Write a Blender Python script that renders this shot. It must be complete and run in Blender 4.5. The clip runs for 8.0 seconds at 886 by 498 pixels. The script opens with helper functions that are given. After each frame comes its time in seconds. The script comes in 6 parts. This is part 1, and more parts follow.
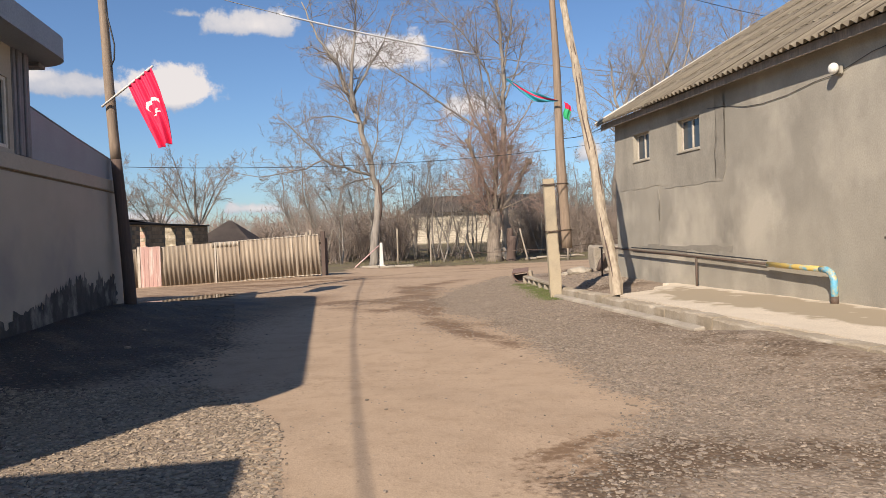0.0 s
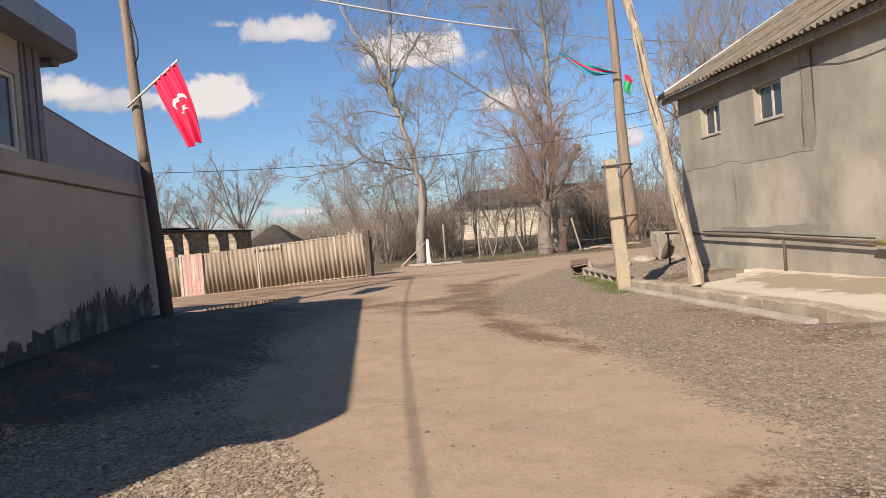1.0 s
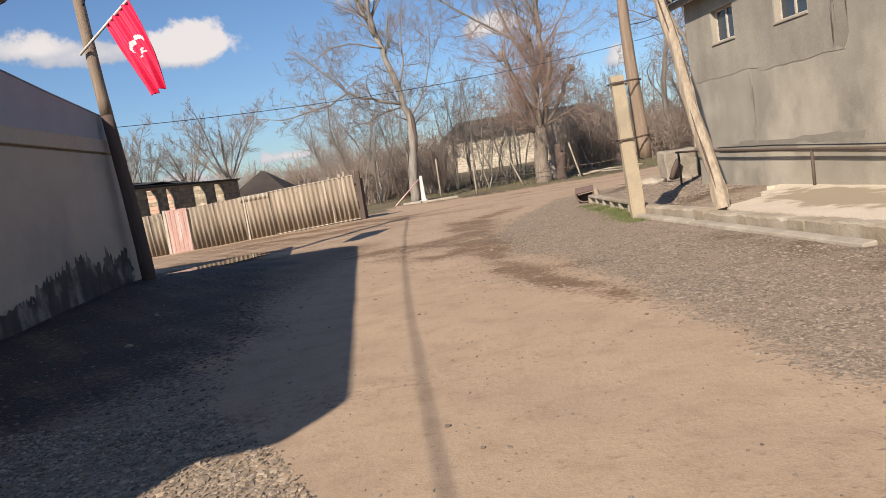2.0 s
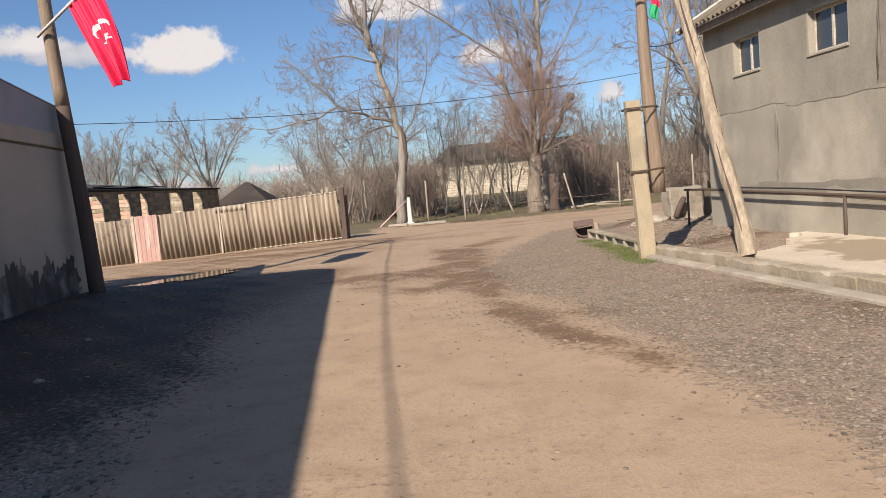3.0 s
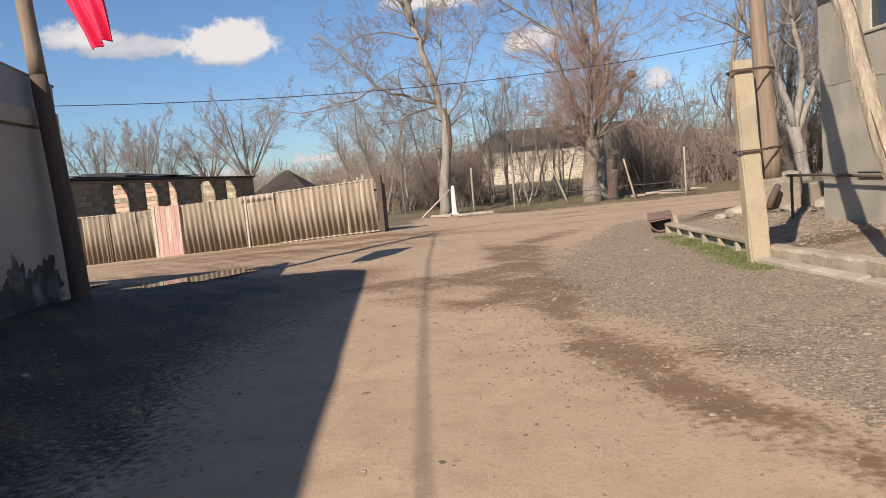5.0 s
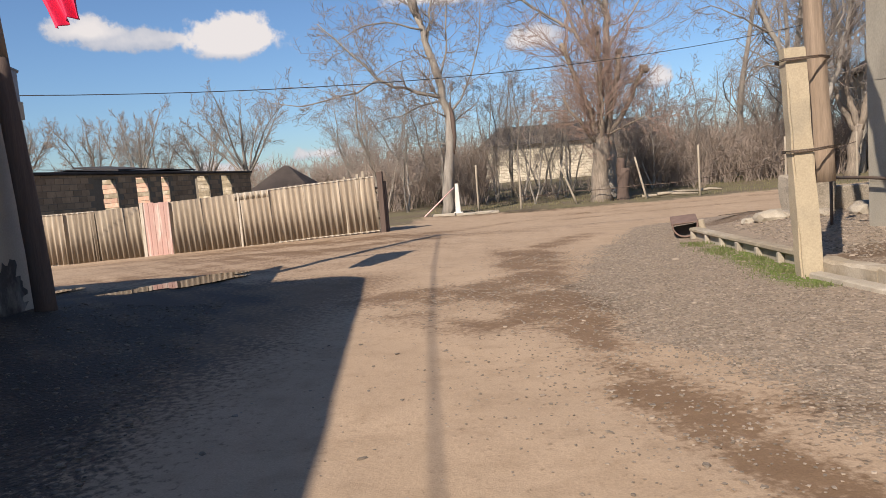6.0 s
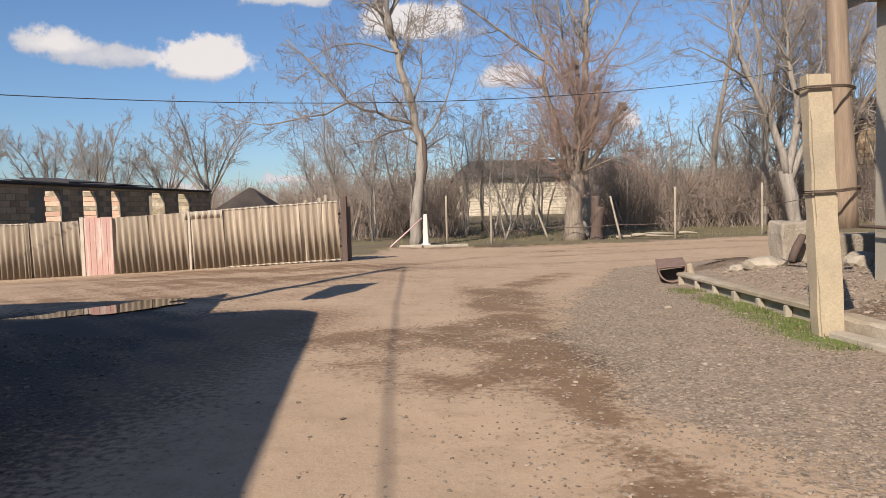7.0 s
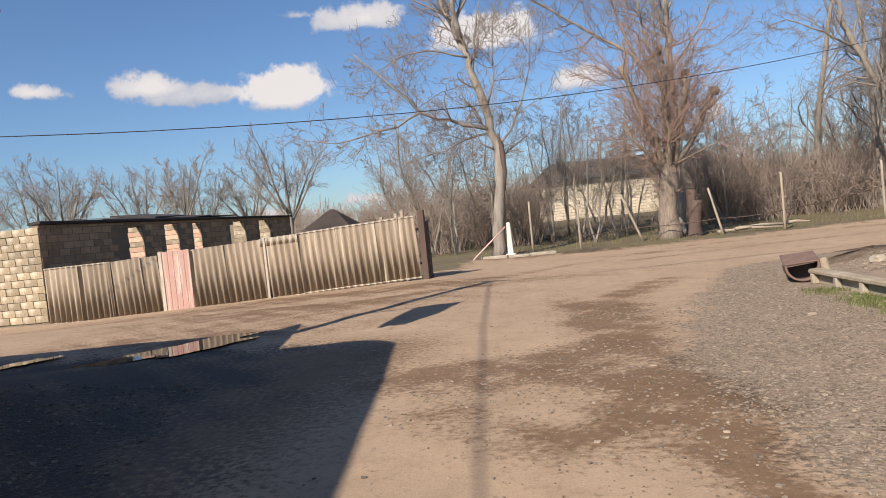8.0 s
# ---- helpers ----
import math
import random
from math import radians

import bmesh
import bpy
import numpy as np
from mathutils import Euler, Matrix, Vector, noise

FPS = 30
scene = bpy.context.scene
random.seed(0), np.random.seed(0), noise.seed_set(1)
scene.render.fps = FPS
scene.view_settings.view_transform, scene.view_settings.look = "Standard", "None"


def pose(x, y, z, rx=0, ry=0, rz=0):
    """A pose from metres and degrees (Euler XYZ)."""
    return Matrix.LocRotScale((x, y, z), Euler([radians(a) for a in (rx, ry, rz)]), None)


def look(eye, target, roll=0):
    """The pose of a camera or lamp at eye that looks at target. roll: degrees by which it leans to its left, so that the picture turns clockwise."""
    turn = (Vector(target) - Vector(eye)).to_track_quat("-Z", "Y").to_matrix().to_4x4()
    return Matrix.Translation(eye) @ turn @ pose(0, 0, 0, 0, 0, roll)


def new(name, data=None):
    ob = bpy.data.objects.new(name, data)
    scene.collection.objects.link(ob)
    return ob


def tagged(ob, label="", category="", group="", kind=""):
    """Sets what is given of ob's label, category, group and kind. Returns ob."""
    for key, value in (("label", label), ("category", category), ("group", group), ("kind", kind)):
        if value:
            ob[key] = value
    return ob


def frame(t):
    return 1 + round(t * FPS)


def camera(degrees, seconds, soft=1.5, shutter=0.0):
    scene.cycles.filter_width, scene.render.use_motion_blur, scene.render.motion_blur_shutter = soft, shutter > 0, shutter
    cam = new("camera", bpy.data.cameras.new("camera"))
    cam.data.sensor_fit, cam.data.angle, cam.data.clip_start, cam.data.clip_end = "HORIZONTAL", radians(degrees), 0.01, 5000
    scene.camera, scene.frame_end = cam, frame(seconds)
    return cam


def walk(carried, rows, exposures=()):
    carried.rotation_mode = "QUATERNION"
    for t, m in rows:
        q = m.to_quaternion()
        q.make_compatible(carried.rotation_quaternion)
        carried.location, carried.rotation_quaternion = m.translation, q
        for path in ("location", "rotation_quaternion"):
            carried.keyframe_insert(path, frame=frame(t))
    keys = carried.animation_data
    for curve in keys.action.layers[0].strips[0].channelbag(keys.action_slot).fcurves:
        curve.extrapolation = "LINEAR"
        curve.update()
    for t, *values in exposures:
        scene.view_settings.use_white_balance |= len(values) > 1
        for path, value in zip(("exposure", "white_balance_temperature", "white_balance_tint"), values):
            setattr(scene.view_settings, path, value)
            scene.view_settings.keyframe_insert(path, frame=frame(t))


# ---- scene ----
cam = camera(63.0, 8.0, soft=0.5)
PATH = [
    (0, (0.246, -4.327, 1.671), (0.28, -2.328, 1.632), -1.9),
    (0.5, (0.188, -3.55, 1.682), (0.186, -1.554, 1.55), -4.5),
    (1, (0.053, -2.795, 1.613), (-0.037, -0.797, 1.57), -4.5),
    (1.5, (-0.066, -2.173, 1.634), (0.134, -0.202, 1.365), -8.7),
    (2, (-0.097, -1.524, 1.693), (-0.193, 0.461, 1.467), -8.6),
    (3.5, (-0.382, 0.715, 1.644), (-0.394, 2.709, 1.5), -3.9),
    (4, (-0.509, 1.186, 1.624), (-0.591, 3.18, 1.496), -7.3),
    (4.5, (-0.409, 2.055, 1.597), (-0.551, 4.043, 1.432), -5.7),
    (6, (-0.668, 4.131, 1.687), (-0.832, 6.114, 1.489), -4.4),
    (6.5, (-0.757, 4.835, 1.663), (-0.918, 6.825, 1.556), -7.4),
    (7, (-0.787, 5.584, 1.595), (-0.852, 7.579, 1.481), -1.5),
    (7.5, (-0.803, 6.312, 1.62), (-0.992, 8.302, 1.558), -7.5),
    (8, (-0.884, 7.004, 1.595), (-1.179, 8.981, 1.523), -5.8),
]
walk(cam, [(t, look(eye, target, roll)) for t, eye, target, roll in PATH], [(0.0, 0.36, 6800, 14), (3.5, 0.36, 6800, 14), (8.0, 0.36, 6750, 14)])

# ---- light ----
SHADE = Vector((0.62, 1.25, -1.0)).normalized()   # the way sunlight travels
sun_data = bpy.data.lights.new("sun", "SUN")
sun_data.energy, sun_data.angle, sun_data.color = 5.0, radians(0.45), (1.0, 0.92, 0.80)
sun = new("sun", sun_data)
sun.matrix_world = Matrix.Translation((-10, -20, 30)) @ SHADE.to_track_quat("-Z", "Y").to_matrix().to_4x4()

world = bpy.data.worlds.new("sky")
scene.world = world
world.use_nodes = True
wn, wl = world.node_tree.nodes, world.node_tree.links
wn.clear()
sky = wn.new("ShaderNodeTexSky")
sky.sky_type, sky.sun_disc = "NISHITA", False
sky.sun_elevation, sky.sun_rotation = math.asin(-SHADE.z), math.atan2(-SHADE.x, -SHADE.y)
sky.altitude, sky.air_density, sky.dust_density, sky.ozone_density = 0.0, 1.0, 0.6, 2.0


def wnode(kind, **inputs):
    n = wn.new(kind)
    for k, v in inputs.items():
        n.inputs[k].default_value = v
    return n


def wmath(op, a, b=None, clamp=False):
    n = wn.new("ShaderNodeMath")
    n.operation, n.use_clamp = op, clamp
    for slot, v in ((0, a), (1, b)):
        if v is None:
            continue
        if isinstance(v, (int, float)):
            n.inputs[slot].default_value = v
        else:
            wl.new(v, n.inputs[slot])
    return n.outputs[0]


coord = wn.new("ShaderNodeTexCoord")
ragged = wnode("ShaderNodeTexNoise", Scale=24.0, Detail=8.0, Roughness=0.62)
wl.new(coord.outputs["Generated"], ragged.inputs["Vector"])
# cumulus clouds: azimuth and height (degrees), half width and half height (degrees), thickness, whiteness
CLOUDS = [(-19.3, 11.1, 4.0, 1.9, 1.15, 1.0), (-26.0, 11.2, 4.6, 1.15, 0.80, 0.35), (-29.2, 11.8, 2.8, 1.25, 0.85, 0.7), (-23.6, 11.3, 2.2, 0.8, 0.7, 0.45), (-12.9, 16.0, 4.6, 1.5, 0.85, 0.6), (-18.0, 16.6, 1.9, 0.5, 0.55, 0.3),
          (-3.2, 14.0, 4.6, 2.1, 1.05, 1.0), (3.0, 9.8, 1.6, 1.0, 0.75, 0.7), (-13.0, 2.5, 4.8, 0.8, 0.75, 0.6), (-21.0, 1.8, 4.0, 0.6, 0.6, 0.5),
          (-36.8, 11.6, 2.2, 0.9, 0.8, 0.7), (13.0, 6.0, 1.6, 1.0, 0.7, 0.7), (29.0, 9.0, 4.0, 1.4, 0.7, 0.7), (42.0, 13.0, 6.0, 2.0, 0.8, 0.8),
          (75.0, 16.0, 9.0, 3.0, 0.9, 0.8), (120.0, 20.0, 10.0, 3.5, 0.9, 0.8), (-80.0, 18.0, 9.0, 3.0, 0.9, 0.8), (-130.0, 24.0, 9.0, 3.0, 0.8, 0.8), (178.0, 19.0, 9.0, 3.0, 0.8, 0.8)]
split = wn.new("ShaderNodeSeparateXYZ")
wl.new(coord.outputs["Generated"], split.inputs[0])
az = wmath("MULTIPLY", wmath("ARCTAN2", split.outputs[0], split.outputs[1]), 57.2958)
el = wmath("MULTIPLY", wmath("ARCSINE", split.outputs[2]), 57.2958)
cover = bright = None
billow = wnode("ShaderNodeTexNoise", Scale=9.0, Detail=3.0, Roughness=0.5)
wl.new(coord.outputs["Generated"], billow.inputs["Vector"])
swell = wmath("MULTIPLY", wmath("SUBTRACT", billow.outputs["Fac"], 0.5), 1.5)
for a, e, wa, he, dense, white in CLOUDS:
    da = wmath("DIVIDE", wmath("SUBTRACT", az, a), wa)
    rise = wmath("SUBTRACT", el, e)
    # flat below, heaped above
    de = wmath("ADD", wmath("DIVIDE", wmath("MAXIMUM", rise, 0.0), he), wmath("DIVIDE", wmath("MINIMUM", rise, 0.0), he * 0.62))
    rr = wmath("SQRT", wmath("ADD", wmath("MULTIPLY", da, da), wmath("MULTIPLY", de, de)))
    body = wmath("MULTIPLY", wmath("SUBTRACT", 1.30, rr), dense)
    shine = wmath("MULTIPLY", wmath("ADD", wmath("ADD", body, wmath("MULTIPLY", de, 0.22)), 0.12), white)
    cover = body if cover is None else wmath("MAXIMUM", cover, body)
    bright = shine if bright is None else wmath("MAXIMUM", bright, shine)
ruffle = wmath("ADD", wmath("MULTIPLY", wmath("SUBTRACT", ragged.outputs["Fac"], 0.5), 2.3), swell)
puff = wmath("ADD", cover, ruffle)
soft_edge = wnode("ShaderNodeMapRange")
soft_edge.interpolation_type = "SMOOTHSTEP"
soft_edge.inputs["From Min"].default_value, soft_edge.inputs["From Max"].default_value = 0.20, 0.62
wl.new(puff, soft_edge.inputs["Value"])
bg_sky, bg_cloud, bg_mix, out = wnode("ShaderNodeBackground", Strength=0.074), wnode("ShaderNodeBackground", Color=(1.0, 0.97, 0.95, 1), Strength=0.62), wn.new("ShaderNodeMixShader"), wn.new("ShaderNodeOutputWorld")
tint = wn.new("ShaderNodeMix")
tint.data_type, tint.blend_type = "RGBA", "MULTIPLY"
tint.inputs["Factor"].default_value = 1.0
tint.inputs[7].default_value = (0.80, 1.04, 1.30, 1)
wl.new(sky.outputs[0], tint.inputs[6])
wl.new(tint.outputs[2], bg_sky.inputs["Color"])
wl.new(wmath("MULTIPLY", soft_edge.outputs["Result"], 0.94), bg_mix.inputs[0])
wl.new(bg_sky.outputs[0], bg_mix.inputs[1])
lit = wn.new("ShaderNodeMapRange")
lit.inputs["From Min"].default_value, lit.inputs["From Max"].default_value = 0.10, 0.72
wl.new(wmath("ADD", bright, wmath("MULTIPLY", ruffle, 0.35)), lit.inputs["Value"])
cloud_mix = wn.new("ShaderNodeMix")
cloud_mix.data_type = "RGBA"
cloud_mix.inputs[6].default_value, cloud_mix.inputs[7].default_value = (0.52, 0.60, 0.74, 1), (1.06, 1.03, 1.01, 1)
wl.new(lit.outputs[0], cloud_mix.inputs[0])
wl.new(cloud_mix.outputs[2], bg_cloud.inputs["Color"])
wl.new(bg_cloud.outputs[0], bg_mix.inputs[2])
wl.new(bg_mix.outputs[0], out.inputs[0])


# ---- materials ----
def material(name, col, col2=None, scale=8.0, rough=0.85, bump=0.3, fine=60.0, metal=0.0, streak=(1, 1, 1), spread=0.25, random_tint=0.0, col3=None, scale3=1.2, bump_size=0.01, random_island=False, through_all=False):
    """Two colours mixed by noise at one scale, fine grain over it, a third colour as large stains, and relief."""
    m = bpy.data.materials.new(name)
    m.use_nodes = True
    n, l = m.node_tree.nodes, m.node_tree.links
    bsdf = n["Principled BSDF"]
    geo = n.new("ShaderNodeTexCoord")
    mp = n.new("ShaderNodeMapping")
    mp.inputs["Scale"].default_value = streak
    l.new(n.new("ShaderNodeNewGeometry").outputs["Position"] if through_all else geo.outputs["Object"], mp.inputs["Vector"])

    def tex(sc, detail=5.0):
        t = n.new("ShaderNodeTexNoise")
        t.inputs["Scale"].default_value, t.inputs["Detail"].default_value, t.inputs["Roughness"].default_value = sc, detail, 0.6
        l.new(mp.outputs[0], t.inputs["Vector"])
        return t.outputs["Fac"]

    def ramp(fac, lo, hi):
        r = n.new("ShaderNodeMapRange")
        r.inputs["From Min"].default_value, r.inputs["From Max"].default_value = lo, hi
        l.new(fac, r.inputs["Value"])
        return r.outputs["Result"]

    def mix(fac, a, b, blend="MIX"):
        x = n.new("ShaderNodeMix")
        x.data_type, x.blend_type = "RGBA", blend
        for slot, v in ((0, fac), (6, a), (7, b)):
            if isinstance(v, (int, float)):
                x.inputs[slot].default_value = v
            elif isinstance(v, tuple):
                x.inputs[slot].default_value = (*v[:3], 1)
            else:
                l.new(v, x.inputs[slot])
        return x.outputs[2]

    base = mix(ramp(tex(scale), 0.5 - spread, 0.5 + spread), col, col2 or tuple(0.72 * c for c in col))
    if col3:
        base = mix(ramp(tex(scale3, 6.0), 0.50, 0.66), base, col3)
    grain = n.new("ShaderNodeMapRange")
    grain.inputs["From Min"].default_value, grain.inputs["From Max"].default_value = 0.25, 0.75
    grain.inputs["To Min"].default_value, grain.inputs["To Max"].default_value = 0.84, 1.14
    l.new(tex(fine, 3.0), grain.inputs["Value"])
    comb = n.new("ShaderNodeCombineColor")
    for i in range(3):
        l.new(grain.outputs[0], comb.inputs[i])
    base = mix(1.0, base, comb.outputs[0], "MULTIPLY")
    if random_tint:
        if random_island:
            rnd = n.new("ShaderNodeNewGeometry").outputs["Random Per Island"]
        else:
            rnd = n.new("ShaderNodeObjectInfo").outputs["Random"]
        v = n.new("ShaderNodeMapRange")
        v.inputs["To Min"].default_value, v.inputs["To Max"].default_value = 1 - random_tint, 1 + random_tint
        l.new(rnd, v.inputs["Value"])
        c2 = n.new("ShaderNodeCombineColor")
        for i in range(3):
            l.new(v.outputs[0], c2.inputs[i])
        base = mix(1.0, base, c2.outputs[0], "MULTIPLY")
    l.new(base, bsdf.inputs["Base Color"])
    bsdf.inputs["Roughness"].default_value, bsdf.inputs["Metallic"].default_value = rough, metal
    if bump:
        b = n.new("ShaderNodeBump")
        b.inputs["Strength"].default_value, b.inputs["Distance"].default_value = bump, bump_size
        l.new(tex(fine * 0.6, 6.0), b.inputs["Height"])
        l.new(b.outputs[0], bsdf.inputs["Normal"])
    return m


BARK = material("grey_bark", (0.36, 0.32, 0.27), (0.17, 0.145, 0.12), 2.2, 0.95, 0.8, 20, streak=(3, 3, 0.6))
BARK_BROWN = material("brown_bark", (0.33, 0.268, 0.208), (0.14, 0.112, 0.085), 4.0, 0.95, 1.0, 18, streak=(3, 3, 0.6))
TWIG = material("grey_twigs", (0.32, 0.27, 0.23), (0.21, 0.175, 0.148), 2.0, 0.95, 0, 10)
TWIG_RED = material("reddish_twigs", (0.37, 0.25, 0.195), (0.26, 0.185, 0.15), 1.5, 0.95, 0, 10)
TWIG_BRUSH = material("brush_twigs", (0.31, 0.243, 0.196), (0.21, 0.166, 0.136), 0.6, 0.95, 0, 10)
STUCCO = material("grey_cement_render", (0.385, 0.347, 0.277), (0.235, 0.213, 0.174), 0.55, 0.95, 0.35, 45, col3=(0.45, 0.405, 0.325), scale3=0.45, streak=(1, 1, 0.7), spread=0.2)
STUCCO_PATCH = material("older_cement_render", (0.365, 0.328, 0.262), (0.245, 0.222, 0.182), 0.9, 0.95, 0.4, 45, col3=(0.23, 0.21, 0.172), scale3=0.8, streak=(1, 1, 0.5), spread=0.18)
DAMP_STUCCO = material("damp_cement_render", (0.205, 0.185, 0.15), (0.29, 0.26, 0.21), 2.5, 0.9, 0.4, 45)
WHITEWASH = material("off_white_plaster", (0.48, 0.435, 0.36), (0.39, 0.35, 0.285), 0.8, 0.93, 0.25, 40, col3=(0.34, 0.315, 0.285), scale3=0.45)
MOULD = material("blackened_damp_plaster", (0.045, 0.042, 0.04), (0.10, 0.095, 0.088), 3.5, 0.95, 0.4, 40, streak=(1, 1, 0.6), col3=(0.24, 0.23, 0.21), scale3=2.2)
SHEET_BLUE = material("pale_blue_grey_sheet", (0.285, 0.315, 0.355), (0.235, 0.262, 0.30), 1.5, 0.6, 0.1, 30)
RIB_GREY = material("grey_ribbed_sheet", (0.20, 0.20, 0.21), (0.14, 0.14, 0.15), 2.0, 0.6, 0.1, 30)
SLATE_ROOF = material("weathered_asbestos_roof", (0.22, 0.18, 0.125), (0.13, 0.105, 0.075), 2.2, 0.97, 0.5, 30, streak=(3, 0.8, 1), random_tint=0.10, col3=(0.29, 0.245, 0.18), scale3=1.2)
SLATE_FENCE = material("weathered_asbestos_sheet", (0.375, 0.30, 0.222), (0.20, 0.158, 0.115), 1.6, 0.97, 0.4, 30, streak=(7, 7, 0.5), spread=0.2, through_all=True, col3=(0.43, 0.36, 0.275), scale3=0.5, random_tint=0.18)
SLATE_PALE = material("unweathered_asbestos_edge", (0.54, 0.48, 0.395), (0.36, 0.30, 0.225), 3.0, 0.95, 0.3, 30, through_all=True)
POST_GREY = material("weathered_batten_wood", (0.44, 0.375, 0.29), (0.28, 0.23, 0.17), 3.0, 0.95, 0.4, 25, streak=(6, 6, 0.5))
PINK = material("faded_pink_paint", (0.50, 0.29, 0.245), (0.40, 0.26, 0.215), 2.2, 0.85, 0.3, 30, streak=(5, 5, 0.5), col3=(0.58, 0.47, 0.40), scale3=1.6)
WOOD_GREY = material("weathered_pole_wood", (0.33, 0.245, 0.175), (0.19, 0.14, 0.10), 3.0, 0.93, 0.7, 22, streak=(6, 6, 0.35))
# dark wood; also paints the shadow on the left pole's lower length
WOOD_DARK = material("dark_wood_and_pole_shade", (0.13, 0.09, 0.07), (0.08, 0.055, 0.045), 3.0, 0.9, 0.6, 22, streak=(6, 6, 0.35))
WOOD_PALE = material("split_pale_wood", (0.52, 0.43, 0.315), (0.33, 0.26, 0.185), 2.5, 0.93, 0.9, 20, streak=(7, 7, 0.3), spread=0.16, bump_size=0.03)
CONCRETE_TAN = material("sandy_concrete", (0.43, 0.355, 0.245), (0.37, 0.30, 0.205), 2.0, 0.95, 0.15, 40, col3=(0.33, 0.275, 0.195), scale3=1.4)
CONCRETE = material("worn_concrete", (0.40, 0.345, 0.27), (0.29, 0.25, 0.195), 2.2, 0.95, 0.5, 45, col3=(0.47, 0.41, 0.325), scale3=1.0)
KERB = material("dark_weathered_concrete", (0.38, 0.315, 0.225), (0.24, 0.195, 0.14), 3.0, 0.95, 0.7, 35, col3=(0.42, 0.36, 0.28), scale3=1.6, bump_size=0.02)
CONCRETE_SLAB = material("pale_apron_concrete", (0.62, 0.53, 0.41), (0.53, 0.445, 0.34), 1.2, 0.9, 0.25, 45)
AGGREGATE = material("aggregate_concrete", (0.42, 0.36, 0.285), (0.22, 0.185, 0.14), 28.0, 0.95, 1.0, 40, bump_size=0.03)
IRON = material("rusty_black_iron", (0.07, 0.055, 0.045), (0.12, 0.075, 0.05), 6.0, 0.75, 0.3, 60)
PIPE_YELLOW = material("flaking_yellow_paint", (0.60, 0.42, 0.10), (0.50, 0.37, 0.13), 5.0, 0.5, 0.2, 40, col3=(0.13, 0.36, 0.47), scale3=5.0)
PIPE_BLUE = material("flaking_blue_paint", (0.10, 0.36, 0.52), (0.14, 0.40, 0.50), 5.0, 0.5, 0.2, 40, col3=(0.58, 0.42, 0.13), scale3=7.0)
WHITE_PAINT = material("worn_white_paint", (0.74, 0.70, 0.63), (0.56, 0.51, 0.44), 6.0, 0.8, 0.2, 50)
PAINT_FRAME = material("chipped_window_paint", (0.60, 0.55, 0.47), (0.36, 0.30, 0.23), 9.0, 0.8, 0.3, 50)
FELT = material("black_roof_felt", (0.055, 0.047, 0.045), (0.03, 0.027, 0.027), 2.0, 0.95, 0.4, 30)
DARK_ROOF = material("dark_brown_roof", (0.15, 0.12, 0.105), (0.105, 0.085, 0.075), 1.0, 0.95, 0.3, 20)
GREY_ROOF = material("grey_far_roof", (0.115, 0.105, 0.10), (0.085, 0.077, 0.073), 1.0, 0.95, 0.3, 20)
LIMESTONE = material("yellow_limestone_block", (0.42, 0.345, 0.23), (0.25, 0.195, 0.13), 6.0, 0.95, 0.5, 40, random_tint=0.24, col3=(0.55, 0.47, 0.36), scale3=2.4)
LIMESTONE_DULL = material("dull_limestone_block", (0.40, 0.285, 0.18), (0.27, 0.19, 0.12), 3.0, 0.95, 0.4, 40, random_tint=0.26, random_island=True)
BRICK_PINK = material("pink_limestone_block", (0.62, 0.32, 0.235), (0.58, 0.42, 0.29), 9.0, 0.95, 0.4, 40, random_tint=0.2, col3=(0.60, 0.47, 0.35), scale3=5.0)
FAR_BLOCK = material("pale_far_blocks", (0.62, 0.55, 0.43), (0.52, 0.45, 0.34), 1.4, 0.95, 0.2, 20, random_tint=0.07, random_island=True)
MORTAR = material("dark_mortar", (0.23, 0.19, 0.14), (0.17, 0.14, 0.105), 6.0, 0.97, 0.4, 40)
STONE = material("gravel_stones", (0.31, 0.25, 0.192), (0.175, 0.138, 0.104), 20.0, 0.9, 0.2, 90, random_tint=0.38, random_island=True)
STONE_BROWN = material("brown_crushed_gravel", (0.40, 0.315, 0.225), (0.23, 0.178, 0.125), 18.0, 0.9, 0.2, 90, random_tint=0.35, random_island=True)
STONE_MUDDY_SHADE = material("muddy_shaded_gravel", (0.23, 0.18, 0.135), (0.10, 0.08, 0.06), 14.0, 0.9, 0.2, 90, random_tint=0.4, random_island=True)
GRASS = material("short_green_grass", (0.085, 0.115, 0.028), (0.15, 0.15, 0.055), 3.0, 0.8, 0, 20, random_tint=0.3, random_island=True)
DRY_GRASS = material("dry_winter_grass", (0.20, 0.165, 0.09), (0.12, 0.12, 0.05), 1.0, 0.9, 0, 20, random_tint=0.3, random_island=True)
RED = material("red_flag_cloth", (0.72, 0.012, 0.075), (0.62, 0.01, 0.06), 3.0, 0.7, 0.2, 200)
WHITE_CLOTH = material("white_flag_cloth", (0.78, 0.74, 0.72), None, 3.0, 0.8, 0.1, 200)
TEAL = material("teal_flag_cloth", (0.02, 0.30, 0.36), (0.01, 0.20, 0.28), 3.0, 0.7, 0.2, 200)
GREEN_CLOTH = material("green_flag_cloth", (0.02, 0.42, 0.16), None, 3.0, 0.7, 0.2, 200)
PORCELAIN = material("white_lamp_glass", (0.80, 0.78, 0.72), (0.70, 0.67, 0.6), 5.0, 0.25, 0, 40)
CABLE = material("black_cable", (0.03, 0.03, 0.032), None, 5.0, 0.6, 0, 40)
CABLE_GREY = material("grey_cable", (0.30, 0.29, 0.28), None, 5.0, 0.6, 0, 40)
